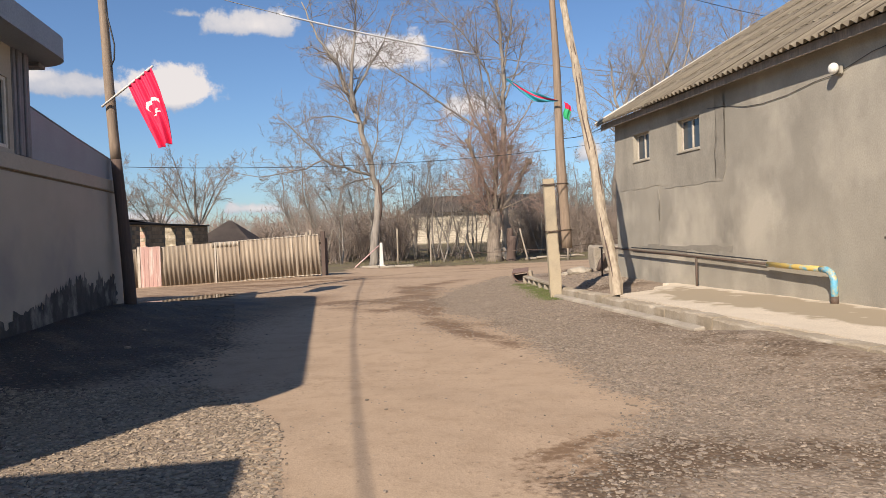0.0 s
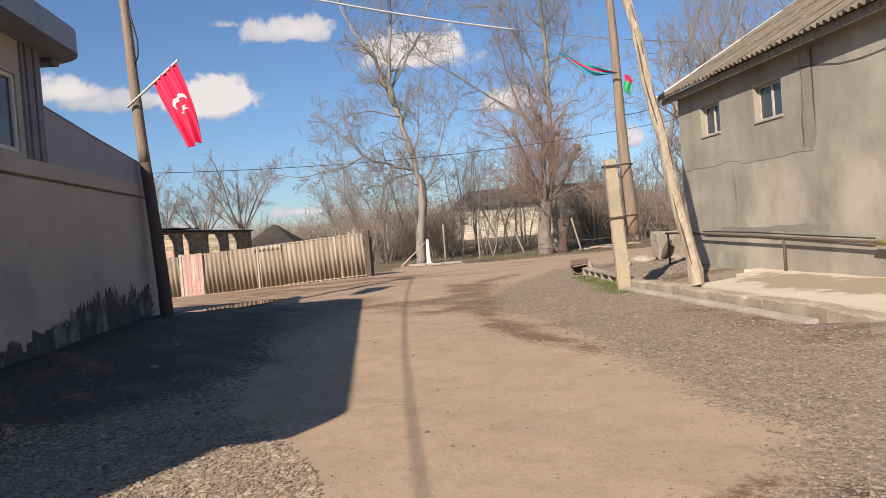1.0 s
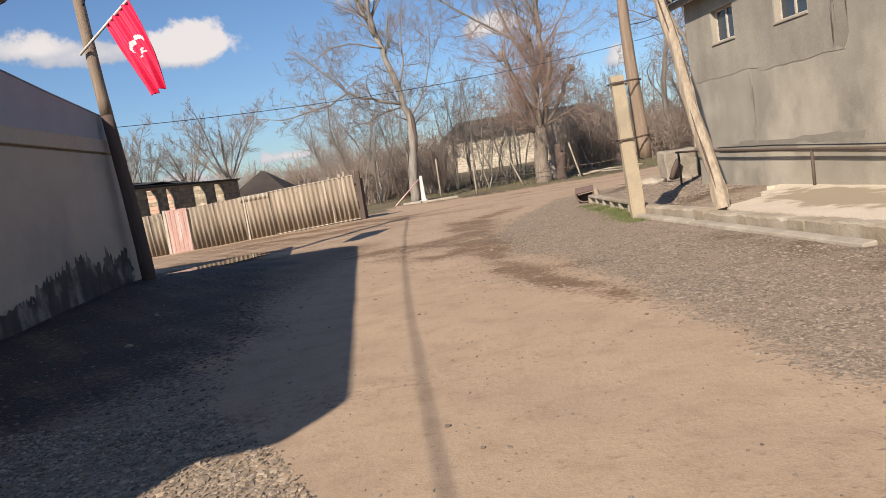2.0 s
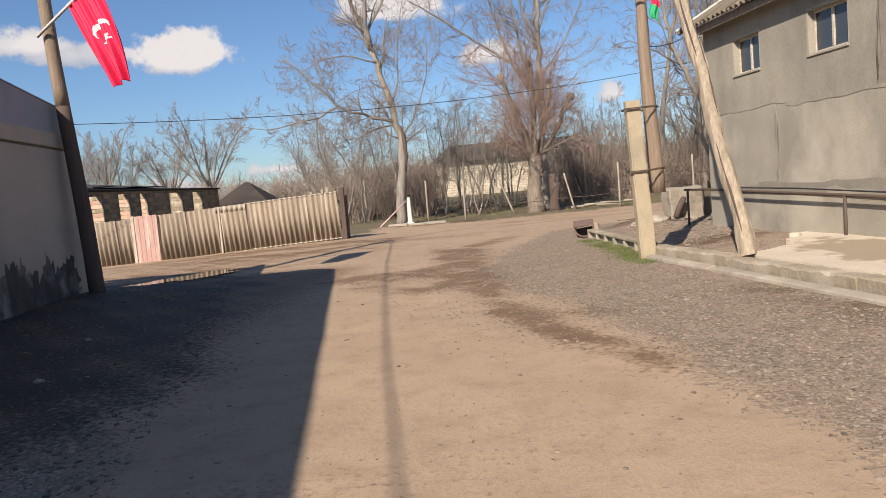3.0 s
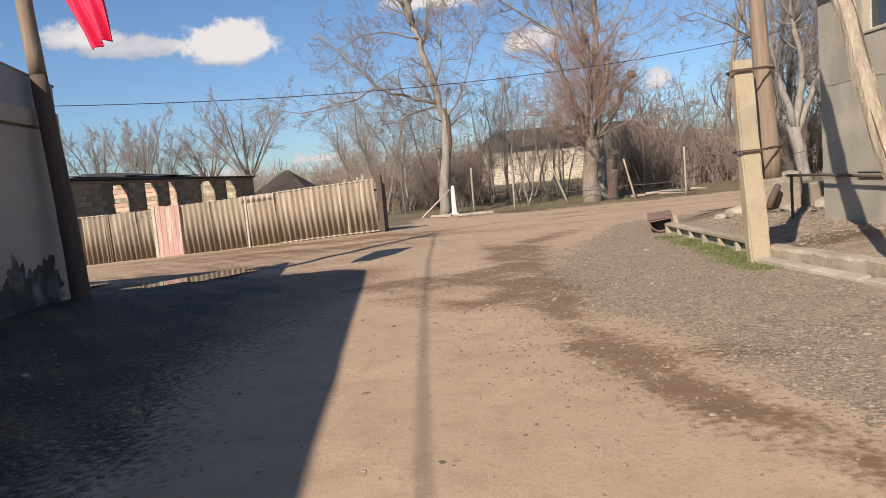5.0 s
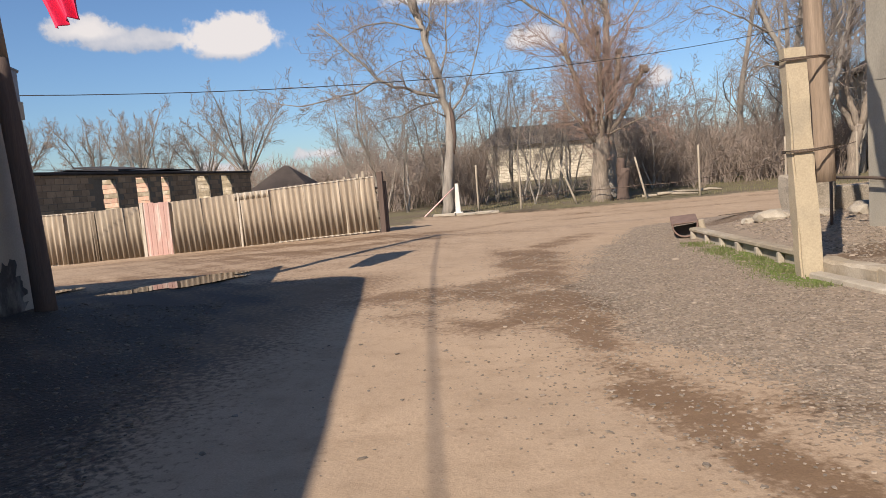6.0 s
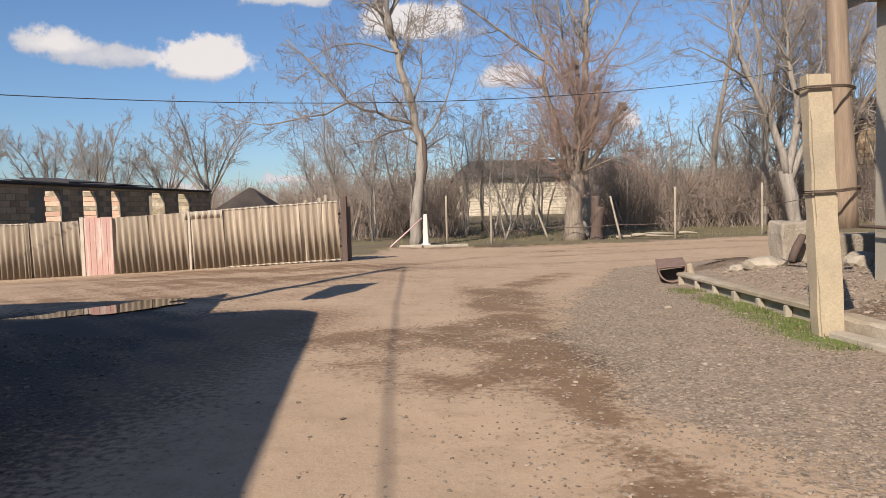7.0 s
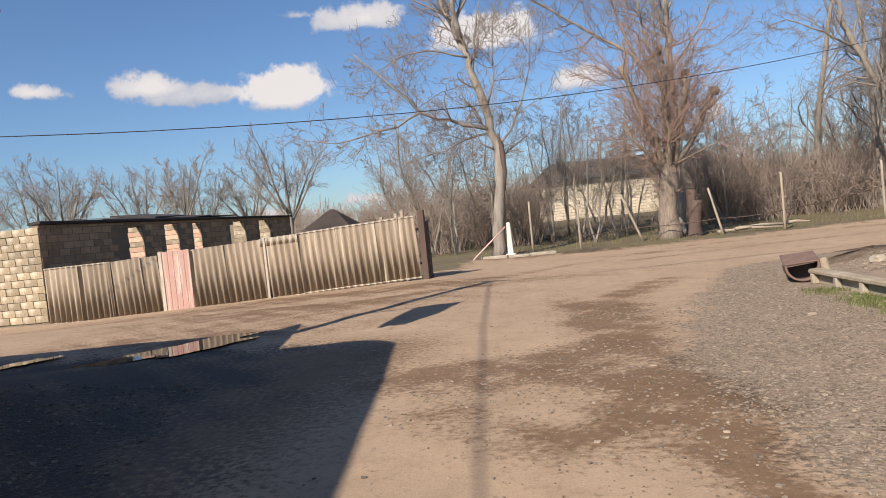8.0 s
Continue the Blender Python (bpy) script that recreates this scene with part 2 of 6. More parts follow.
CABLE_PALE = material("pale_cable_sleeve", (0.62, 0.62, 0.62), None, 5.0, 0.5, 0, 40)
ROPE = material("red_white_tape", (0.62, 0.20, 0.17), (0.75, 0.70, 0.66), 14.0, 0.6, 0, 40)
DARK_INSIDE = material("dark_interior", (0.10, 0.09, 0.08), (0.07, 0.065, 0.06), 1.0, 0.95, 0, 20)

GLASS = bpy.data.materials.new("window_glass")
GLASS.use_nodes = True
gb = GLASS.node_tree.nodes["Principled BSDF"]
gb.inputs["Base Color"].default_value, gb.inputs["Roughness"].default_value = (0.05, 0.06, 0.07, 1), 0.06
gb.inputs["Specular IOR Level"].default_value = 0.6

WATER = bpy.data.materials.new("puddle_water")
WATER.use_nodes = True
wb = WATER.node_tree.nodes["Principled BSDF"]
wb.inputs["Base Color"].default_value, wb.inputs["Roughness"].default_value, wb.inputs["IOR"].default_value = (0.045, 0.034, 0.024, 1), 0.03, 1.33


# ---- building helpers ----
def finish(name, verts, faces, mat, parent=None, label="", smooth=False):
    me = bpy.data.meshes.new(name)
    me.from_pydata([tuple(v) for v in verts], [], [tuple(f) for f in faces])
    if mat:
        me.materials.append(mat)
    if smooth:
        me.shade_smooth()
    ob = new(name, me)
    if parent:
        ob.parent = parent
    if label:
        ob["label"] = label
    return ob


def part(name, bm, mat, parent=None, label="", smooth=False):
    me = bpy.data.meshes.new(name)
    bm.to_mesh(me)
    bm.free()
    me.materials.append(mat)
    if smooth:
        me.shade_smooth()
    ob = new(name, me)
    if parent:
        ob.parent = parent
    if label:
        ob["label"] = label
    return ob


def empty(name, m=None):
    ob = new(name)
    ob.empty_display_size = 0.2
    if m is not None:
        ob.matrix_world = m
    return ob


def add_box(bm, lo, hi, bevel=0.0, m=None, jitter=0.0, seed=0):
    r = bmesh.ops.create_cube(bm, size=1.0)
    vs = r["verts"]
    rnd = random.Random(seed)
    for v in vs:
        v.co = Vector([lo[i] + (v.co[i] + 0.5) * (hi[i] - lo[i]) + (rnd.uniform(-jitter, jitter) if jitter else 0) for i in range(3)])
        if m is not None:
            v.co = m @ v.co
    if bevel:
        es = list({e for v in vs for e in v.link_edges})
        bmesh.ops.bevel(bm, geom=es, offset=bevel, segments=1, affect="EDGES", profile=0.5)
    return bm


def box(lo, hi, bevel=0.0, m=None, jitter=0.0, seed=0):
    return add_box(bmesh.new(), lo, hi, bevel, m, jitter, seed)


def tube_data(points, radii, sides=8, cap=True, rough=0.0, seed=0):
    """A tube round a polyline: verts and faces."""
    pts = np.array(points, float)
    n = len(pts)
    if np.isscalar(radii):
        radii = [radii] * n
    tang = np.gradient(pts, axis=0)
    tang /= np.linalg.norm(tang, axis=1)[:, None] + 1e-12
    ref = np.array((1.0, 0, 0)) if abs(tang[0][0]) < 0.8 else np.array((0, 1.0, 0))
    a = np.cross(tang, ref)
    a /= np.linalg.norm(a, axis=1)[:, None] + 1e-12
    b = np.cross(tang, a)
    ang = np.arange(sides) * 2 * np.pi / sides
    rad = np.array(radii, float)[:, None] * np.ones((1, sides))
    if rough:
        rad = rad * (1 + rough * np.random.RandomState(seed).uniform(-1, 1, rad.shape))
    v = pts[:, None, :] + rad[..., None] * (np.cos(ang)[None, :, None] * a[:, None, :] + np.sin(ang)[None, :, None] * b[:, None, :])
    v = v.reshape(-1, 3)
    f = []
    for i in range(n - 1):
        for j in range(sides):
            k = (j + 1) % sides
            f.append((i * sides + j, i * sides + k, (i + 1) * sides + k, (i + 1) * sides + j))
    if cap:
        f.append(tuple(range(sides - 1, -1, -1)))
        f.append(tuple((n - 1) * sides + j for j in range(sides)))
    return v, f


def tube(name, points, radii, mat, parent=None, label="", sides=8, rough=0.0, seed=0, smooth=True):
    v, f = tube_data(points, radii, sides, True, rough, seed)
    return finish(name, v, f, mat, parent, label, smooth)


def sag_line(a, b, sag, n=24):
    a, b = Vector(a), Vector(b)
    return [a.lerp(b, i / n) - Vector((0, 0, sag * 4 * (i / n) * (1 - i / n))) for i in range(n + 1)]


def frame_at(origin, along, z=0.0):
    """Local axes: x along the wall, y across it, z up."""
    u = Vector((along[0], along[1], 0)).normalized()
    m = Vector((-u.y, u.x, 0))
    return Matrix(((u.x, m.x, 0, origin[0]), (u.y, m.y, 0, origin[1]), (0, 0, 1, z), (0, 0, 0, 1)))


def pierced_wall(u0, u1, z0, z1, y0, y1, holes):
    """A wall from u0 to u1 and z0 to z1, y0 to y1 thick, with rectangular openings (ua, ub, za, zb) right through."""
    us = sorted({u0, u1, *[h[0] for h in holes], *[h[1] for h in holes]})
    zs = sorted({z0, z1, *[h[2] for h in holes], *[h[3] for h in holes]})
    solid = {(i, j) for i in range(len(us) - 1) for j in range(len(zs) - 1)
             if not any(h[0] <= us[i] and us[i + 1] <= h[1] and h[2] <= zs[j] and zs[j + 1] <= h[3] for h in holes)}
    bm = bmesh.new()
    cache = {}

    def vert(u, y, z):
        key = (round(u, 4), round(y, 4), round(z, 4))
        if key not in cache:
            cache[key] = bm.verts.new(key)
        return cache[key]

    for i, j in solid:
        a, b, c, d = us[i], us[i + 1], zs[j], zs[j + 1]
        bm.faces.new([vert(a, y0, c), vert(b, y0, c), vert(b, y0, d), vert(a, y0, d)])
        bm.faces.new([vert(a, y1, d), vert(b, y1, d), vert(b, y1, c), vert(a, y1, c)])
        for (ii, jj), (p, q) in (((i - 1, j), ((a, c), (a, d))), ((i + 1, j), ((b, d), (b, c))), ((i, j - 1), ((b, c), (a, c))), ((i, j + 1), ((a, d), (b, d)))):
            if (ii, jj) not in solid:
                bm.faces.new([vert(p[0], y0, p[1]), vert(q[0], y0, q[1]), vert(q[0], y1, q[1]), vert(p[0], y1, p[1])])
    bmesh.ops.recalc_face_normals(bm, faces=bm.faces)
    return bm


def sst(a, b, x):
    t = np.clip((np.asarray(x, float) - a) / (b - a), 0, 1)
    return t * t * (3 - 2 * t)


# ---- ground ----
def wavy(x, y, s, seed=0.0):
    """Cheap smooth noise between -1 and 1."""
    return (np.sin(x * 1.3 * s + 1.7 * np.sin(y * 0.9 * s + seed)) + np.sin(y * 1.1 * s - 1.3 * np.sin(x * 0.7 * s + 2.1 + seed)) + np.sin((x + y) * 2.3 * s + seed * 2.0)) / 3


def wall_x(y):
    return -7.95 + 0.145 * (15 - y)


def height(x, y):
    x, y = np.asarray(x, float), np.asarray(y, float)
    h = 0.20 * sst(2.4, 0.3, x - wall_x(y)) * sst(17.5, 13.5, y)
    f = np.clip((x + 16) / 12, 0, 1)
    h = h + sst(20.5, 26, y) * sst(-1.5, -5, x) * (-0.30 + 0.42 * f) * sst(60, 40, y)
    h = h + 0.20 * sst(4.4, 5.6, x) * sst(12.5, 15, y) * sst(25, 22.5, y)
    h = h + 0.80 * sst(38, 62, y) + 0.06 * sst(32.5, 35.5, y) * sst(-5, -2, x)
    across = (x - 6.0) * 0.987 + (y - 17.8) * 0.158
    h = h + 0.18 * sst(-4.6, -3.0, across) * sst(7.4, 5.4, y)
    h = h + 0.012 * wavy(x, y, 1.1) + 0.006 * wavy(x, y, 4.3, 1.0)
    h = h - 0.05 * np.exp(-((x + 7.1) / 1.5) ** 2 - ((y - 17.9) / 1.3) ** 2)
    return h


def hz(x, y):
    return float(height(x, y))


def axis(lo, hi, step, far_lo, far_hi):
    mid = list(np.arange(lo, hi + 1e-6, step))
    up, d = [], step
    v = hi
    while v < far_hi:
        d *= 1.16
        v += d
        up.append(v)
    down, d, v = [], step, lo
    while v > far_lo:
        d *= 1.16
        v -= d
        down.append(v)
    return np.array(down[::-1] + mid + up)


GX, GY = axis(-10, 9, 0.11, -1600, 1600), axis(-5, 29, 0.13, -1600, 1800)
gxx, gyy = np.meshgrid(GX, GY)
gxx, gyy = gxx.ravel(), gyy.ravel()
gz = height(gxx, gyy)
nx = len(GX)
quads = [(r * nx + c, r * nx + c + 1, (r + 1) * nx + c + 1, (r + 1) * nx + c) for r in range(len(GY) - 1) for c in range(nx - 1)]

right_edge = np.interp(gyy, [-6, 0.4, 1.5, 2.4, 3.5, 5.8, 9.3, 10.9, 12.9, 14.5, 18.5, 23.4, 24.7, 26.5], [0.8, 1.1, 1.6, 2.2, 2.0, 1.7, 1.3, 0.7, 0.3, 0.3, 1.2, 2.9, 4.6, 12.0])
left_edge = np.interp(gyy, [-6, 0.7, 2.1, 3.1, 4, 9, 16, 20], [-0.8, -1.0, -1.3, -1.8, -2.6, -3.6, -5.5, -8])
fray = 0.28 * wavy(gxx, gyy, 2.1, 0.4) + 0.14 * wavy(gxx, gyy, 6.0, 2.2)
gravel = np.maximum(sst(-0.45, 0.5, gxx - right_edge + fray) * sst(28, 25, gyy), sst(0.4, -0.4, gxx - left_edge + fray) * sst(19, 15, gyy))


def blob(x0, y0, rx, ry, turn=0.0):
    c, s = math.cos(turn), math.sin(turn)
    u, v = (gxx - x0) * c + (gyy - y0) * s, -(gxx - x0) * s + (gyy - y0) * c
    return np.exp(-((u / rx) ** 2 + (v / ry) ** 2))


def stroke(points, wide, strength):
    """A soft band along a line on the ground."""
    best = np.full(len(gxx), 1e9)
    for (ax, ay), (bx, by) in zip(points, points[1:]):
        k = np.clip(((gxx - ax) * (bx - ax) + (gyy - ay) * (by - ay)) / ((bx - ax) ** 2 + (by - ay) ** 2), 0, 1)
        best = np.minimum(best, np.hypot(gxx - ax - k * (bx - ax), gyy - ay - k * (by - ay)))
    return strength * np.exp(-(best / wide) ** 2)


damp = sum(a * blob(*b) for a, b in ((0.6, (0.2, 17.6, 0.5, 1.6)), (0.8, (5.4, 22.6, 1.3, 0.8)), (0.9, (5.2, 15.2, 1.2, 0.9)), (0.55, (-4.0, 3.2, 3.0, 0.35, 0.3)), (0.7, (-0.6, 34.0, 5.0, 0.9)), (0.55, (2.4, 30.5, 2.5, 0.7)),
                                     (0.75, (-8.0, 24.9, 9.0, 1.2)), (0.75, (-6.8, 22.0, 5.0, 1.2)), (0.75, (-7.5, 19.2, 3.6, 1.4)), (0.4, (-4.5, 27.8, 1.5, 1.0))))
for line, wide, strength in ((((-3.1, 14.3), (-1.9, 14.1), (-1.0, 14.4), (-0.2, 13.4), (0.1, 12.7)), 0.55, 1.0), (((-2.2, 14.7), (-1.1, 14.9), (-0.2, 15.7)), 0.45, 0.85), (((-1.9, 12.9), (-1.5, 12.4), (-0.8, 11.9), (-0.4, 12.7)), 0.38, 0.8),
                             (((1.4, 22.0), (0.0, 19.6), (-0.4, 17.4), (-0.2, 16.0), (0.1, 14.0), (0.15, 12.0)), 0.45, 0.85), (((0.15, 12.0), (0.2, 10.5), (0.45, 9.4), (0.65, 8.5), (0.9, 7.7), (1.25, 6.9), (1.4, 6.2)), 0.30, 0.85),
                             (((0.8, 9.0), (1.6, 8.9)), 0.36, 0.8), (((-0.8, 20.4), (-0.4, 17.0)), 0.35, 0.7), (((1.3, 0.45), (2.0, 0.95), (3.2, 0.85)), 0.48, 1.15), (((1.0, 1.0), (1.65, 1.5)), 0.14, 1.0), (((0.3, 9.4), (1.0, 7.2)), 0.25, 0.6),
                             (((-9.5, 26.0), (-5.0, 24.6), (-3.0, 25.6), (0.5, 29.0)), 0.35, 0.6), (((3.9, 9.5), (4.5, 5.0), (5.2, 0.5)), 0.9, 0.6), (((-10, 23.4), (-5.5, 22.6), (-2.6, 24.0)), 0.22, 0.8), (((1.5, 28.0), (5.0, 29.5), (10.0, 31.0)), 0.4, 0.6), (((3.0, 32.0), (8.0, 33.2), (14.0, 34.6)), 0.4, 0.6)):
    damp = damp + 0.82 * stroke(line, wide, strength)
damp = np.clip(damp * (1.0 + 0.6 * wavy(gxx, gyy, 3.1, 1.3) + 0.55 * wavy(gxx, gyy, 8.0, 0.2)), 0, 1)
# left strip: moist soil, darkened further for the building's shadow
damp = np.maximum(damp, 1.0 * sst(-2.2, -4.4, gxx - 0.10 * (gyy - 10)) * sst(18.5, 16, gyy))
verge = sst(33.2, 34.6, gyy - 0.28 * np.clip(gxx - 4, 0, 30) + 0.5 * wavy(gxx, gyy, 0.9)) * sst(-5.2, -3.6, gxx + 0.5 * wavy(gxx, gyy, 1.1))
verge = np.maximum(verge, sst(28.5, 30.0, gyy) * sst(-3.2, -4.4, gxx))
verge = np.maximum(verge, sst(40, 46, gyy))
green = np.clip(1.3 * np.exp(-((gxx - (3.28 + 0.05 * (gyy - 14))) / 0.40) ** 2) * sst(12.9, 13.7, gyy) * sst(19.2, 17.5, gyy) * (0.8 + 0.5 * wavy(gxx, gyy, 5, 0.3)), 0, 1)
# wet earth by the wall, with the building's shadow worked into its darkness
mud_and_shade = sst(0.0, -3.2, -2.6 - 2.8 * sst(2.6, 6.0, gyy) + gxx - wall_x(gyy) + 0.5 * wavy(gxx, gyy, 1.4, 0.9)) * sst(19.5, 16.5, gyy) * (0.75 + 0.35 * wavy(gxx, gyy, 2.7, 0.1))

ground_mesh = bpy.data.meshes.new("ground")
ground_mesh.from_pydata(np.stack([gxx, gyy, gz], 1).tolist(), [], quads)
ground_mesh.shade_smooth()
for key, values in (("gravel", gravel), ("damp", damp), ("verge", verge), ("green", green), ("mud_and_shade", mud_and_shade)):
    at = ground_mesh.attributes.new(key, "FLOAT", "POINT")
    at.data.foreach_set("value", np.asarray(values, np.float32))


def ground_material():
    m = bpy.data.materials.new("dirt_road_and_gravel")
    m.use_nodes = True
    n, l = m.node_tree.nodes, m.node_tree.links
    bsdf = n["Principled BSDF"]
    pos = n.new("ShaderNodeNewGeometry").outputs["Position"]

    def attr(name):
        a = n.new("ShaderNodeAttribute")
        a.attribute_name = name
        return a.outputs["Fac"]

    def tex(sc, detail=6.0, rough=0.62):
        t = n.new("ShaderNodeTexNoise")
        t.inputs["Scale"].default_value, t.inputs["Detail"].default_value, t.inputs["Roughness"].default_value = sc, detail, rough
        l.new(pos, t.inputs["Vector"])
        return t.outputs["Fac"]

    def ramp(fac, lo, hi, a=0.0, b=1.0):
        r = n.new("ShaderNodeMapRange")
        for k, v in (("From Min", lo), ("From Max", hi), ("To Min", a), ("To Max", b)):
            r.inputs[k].default_value = v
        l.new(fac, r.inputs["Value"])
        return r.outputs["Result"]

    def mix(fac, a, b, blend="MIX"):
        x = n.new("ShaderNodeMix")
        x.data_type, x.blend_type = "RGBA", blend
        for slot, v in ((0, fac), (6, a), (7, b)):
            if isinstance(v, (int, float)):
                x.inputs[slot].default_value = v
            elif isinstance(v, tuple):
                x.inputs[slot].default_value = (*v[:3], 1)
            else:
                l.new(v, x.inputs[slot])
        return x.outputs[2]

    def op(kind, a, b):
        x = n.new("ShaderNodeMath")
        x.operation = kind
        for i, v in enumerate((a, b)):
            if isinstance(v, (int, float)):
                x.inputs[i].default_value = v
            else:
                l.new(v, x.inputs[i])
        return x.outputs[0]

    big, mid, small, grit = tex(0.5), tex(2.6), tex(14.0), tex(70.0, 3.0)
    dirt = mix(ramp(big, 0.35, 0.65), (0.43, 0.315, 0.215), (0.38, 0.275, 0.185))
    dirt = mix(ramp(mid, 0.48, 0.74), dirt, (0.33, 0.235, 0.155))
    dirt = mix(1.0, dirt, mix(ramp(grit, 0.3, 0.7), (0.86, 0.86, 0.86), (1.12, 1.12, 1.12)), "MULTIPLY")
    cells = n.new("ShaderNodeTexVoronoi")
    cells.inputs["Scale"].default_value = 27.0
    l.new(pos, cells.inputs["Vector"])
    cells2 = n.new("ShaderNodeTexVoronoi")
    cells2.inputs["Scale"].default_value = 15.0
    l.new(pos, cells2.inputs["Vector"])
    chroma = n.new("ShaderNodeSeparateColor")
    l.new(cells.outputs["Color"], chroma.inputs[0])
    stones = mix(chroma.outputs[0], (0.13, 0.10, 0.074), (0.46, 0.378, 0.292))
    stones = mix(ramp(cells.outputs["Distance"], 0.35, 0.75), stones, (0.19, 0.14, 0.10))
    stones = mix(ramp(mid, 0.36, 0.60, 0.0, 0.85), stones, mix(ramp(small, 0.3, 0.7), (0.262, 0.198, 0.142), (0.352, 0.278, 0.207)))
    g = ramp(op("ADD", attr("gravel"), ramp(small, 0.3, 0.7, -0.45, 0.45)), 0.35, 0.75)
    col = mix(g, dirt, stones)
    loose = ramp(op("MULTIPLY", ramp(cells2.outputs["Distance"], 0.22, 0.10), ramp(tex(1.3), 0.52, 0.66)), 0.3, 0.7)
    col = mix(loose, col, (0.30, 0.25, 0.195))
    v = ramp(op("ADD", attr("verge"), ramp(mid, 0.3, 0.7, -0.35, 0.35)), 0.3, 0.8)
    soil = mix(ramp(small, 0.35, 0.65), (0.20, 0.165, 0.095), (0.125, 0.118, 0.056))
    col = mix(v, col, mix(ramp(big, 0.4, 0.62), soil, (0.145, 0.112, 0.08)))
    col = mix(ramp(op("ADD", attr("green"), ramp(small, 0.3, 0.7, -0.3, 0.3)), 0.25, 0.75), col, (0.12, 0.16, 0.035))
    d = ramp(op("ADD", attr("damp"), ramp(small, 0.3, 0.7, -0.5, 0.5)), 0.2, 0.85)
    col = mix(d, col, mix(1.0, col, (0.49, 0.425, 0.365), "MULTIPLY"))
    # near-black soil colours hold both wet earth and painted shadow
    col = mix(ramp(op("ADD", attr("mud_and_shade"), ramp(small, 0.3, 0.7, -0.3, 0.3)), 0.3, 0.8), col, mix(ramp(grit, 0.35, 0.65), (0.042, 0.033, 0.026), (0.070, 0.057, 0.046)))
    l.new(col, bsdf.inputs["Base Color"])
    l.new(ramp(d, 0, 1, 0.97, 0.72), bsdf.inputs["Roughness"])
    bsdf.inputs["Specular IOR Level"].default_value = 0.25
    lumps = op("ADD", op("MULTIPLY", op("SUBTRACT", 1.0, cells.outputs["Distance"]), op("MULTIPLY", g, 0.9)), op("ADD", op("MULTIPLY", small, 0.5), op("MULTIPLY", grit, 0.22)))
    b = n.new("ShaderNodeBump")
    b.inputs["Strength"].default_value, b.inputs["Distance"].default_value = 0.6, 0.02
    l.new(lumps, b.inputs["Height"])
    l.new(b.outputs[0], bsdf.inputs["Normal"])
    return m


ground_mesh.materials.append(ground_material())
ground = tagged(new("ground", ground_mesh), "tan dirt road with grey gravel verges, damp patches and shade-darkened soil", "ground", kind="structure")


def puddle(outline, z, label):
    """A thin sheet of water with an uneven rim."""
    n = 40
    v = [(outline[0], outline[1], z)]
    for i in range(n):
        a = 2 * math.pi * i / n
        k = 1 + 0.22 * math.sin(3 * a + outline[0]) + 0.13 * math.sin(7 * a + 1) + 0.08 * math.sin(13 * a)
        x, y = outline[2] * k * math.cos(a), outline[3] * k * math.sin(a)
        c, s = math.cos(outline[4]), math.sin(outline[4])
        v.append((outline[0] + x * c - y * s, outline[1] + x * s + y * c, z))
    f = [(0, 1 + i, 1 + (i + 1) % n) for i in range(n)]
    return tagged(finish("puddle", v, f, WATER), label, "puddle", kind="structure")


puddle((-7.0, 17.85, 1.55, 0.55, 0.92), hz(-7.0, 17.85) + 0.036, "shallow brown puddle on the road before the fence")
puddle((-9.4, 17.45, 0.55, 0.22, 1.1), hz(-9.4, 17.45) + 0.03, "small brown puddle beside the road")
puddle((5.6, 23.2, 0.7, 0.25, 0.5), hz(5.6, 23.2) + 0.02, "small puddle beside a concrete block")

# ---- grey house ----
HOUSE = frame_at((6.0, 17.8), (0.158, -0.987))
HL = 22.0        # its length
house = empty("house", HOUSE)
tagged(house, "low grey cement-rendered house with a corrugated asbestos roof", "house")
WIN1, WIN2, WIN3 = (1.30, 2.27, 3.60, 4.36), (3.86, 4.92, 3.57, 4.36), (10.62, 11.5, 1.45, 2.42)
part("front_wall", pierced_wall(0, HL, -0.1, 4.95, 0, 0.35, [WIN1, WIN2, WIN3]), STUCCO, house)
ring = [(0, 0.35, -0.1), (0, 12.6, -0.1), (0, 12.6, 4.95), (0, 6.45, 8.45), (0, 0.35, 5.05)]
for u in (0.0, HL - 0.35):
    gable = bmesh.new()
    a = [gable.verts.new((u, y, z)) for _, y, z in ring]
    b = [gable.verts.new((u + 0.35, y, z)) for _, y, z in ring]
    gable.faces.new(a), gable.faces.new(b[::-1])
    for i in range(5):
        j = (i + 1) % 5
        gable.faces.new([a[j], a[i], b[i], b[j]])
    bmesh.ops.recalc_face_normals(gable, faces=gable.faces)
    part("gable_wall", gable, STUCCO, house)
part("back_wall", box((0.35, 12.25, -0.1), (HL - 0.35, 12.6, 4.95)), STUCCO, house)
part("inner_floor", box((0.4, 0.4, 3.0), (HL - 0.4, 12.2, 3.1)), DARK_INSIDE, house)


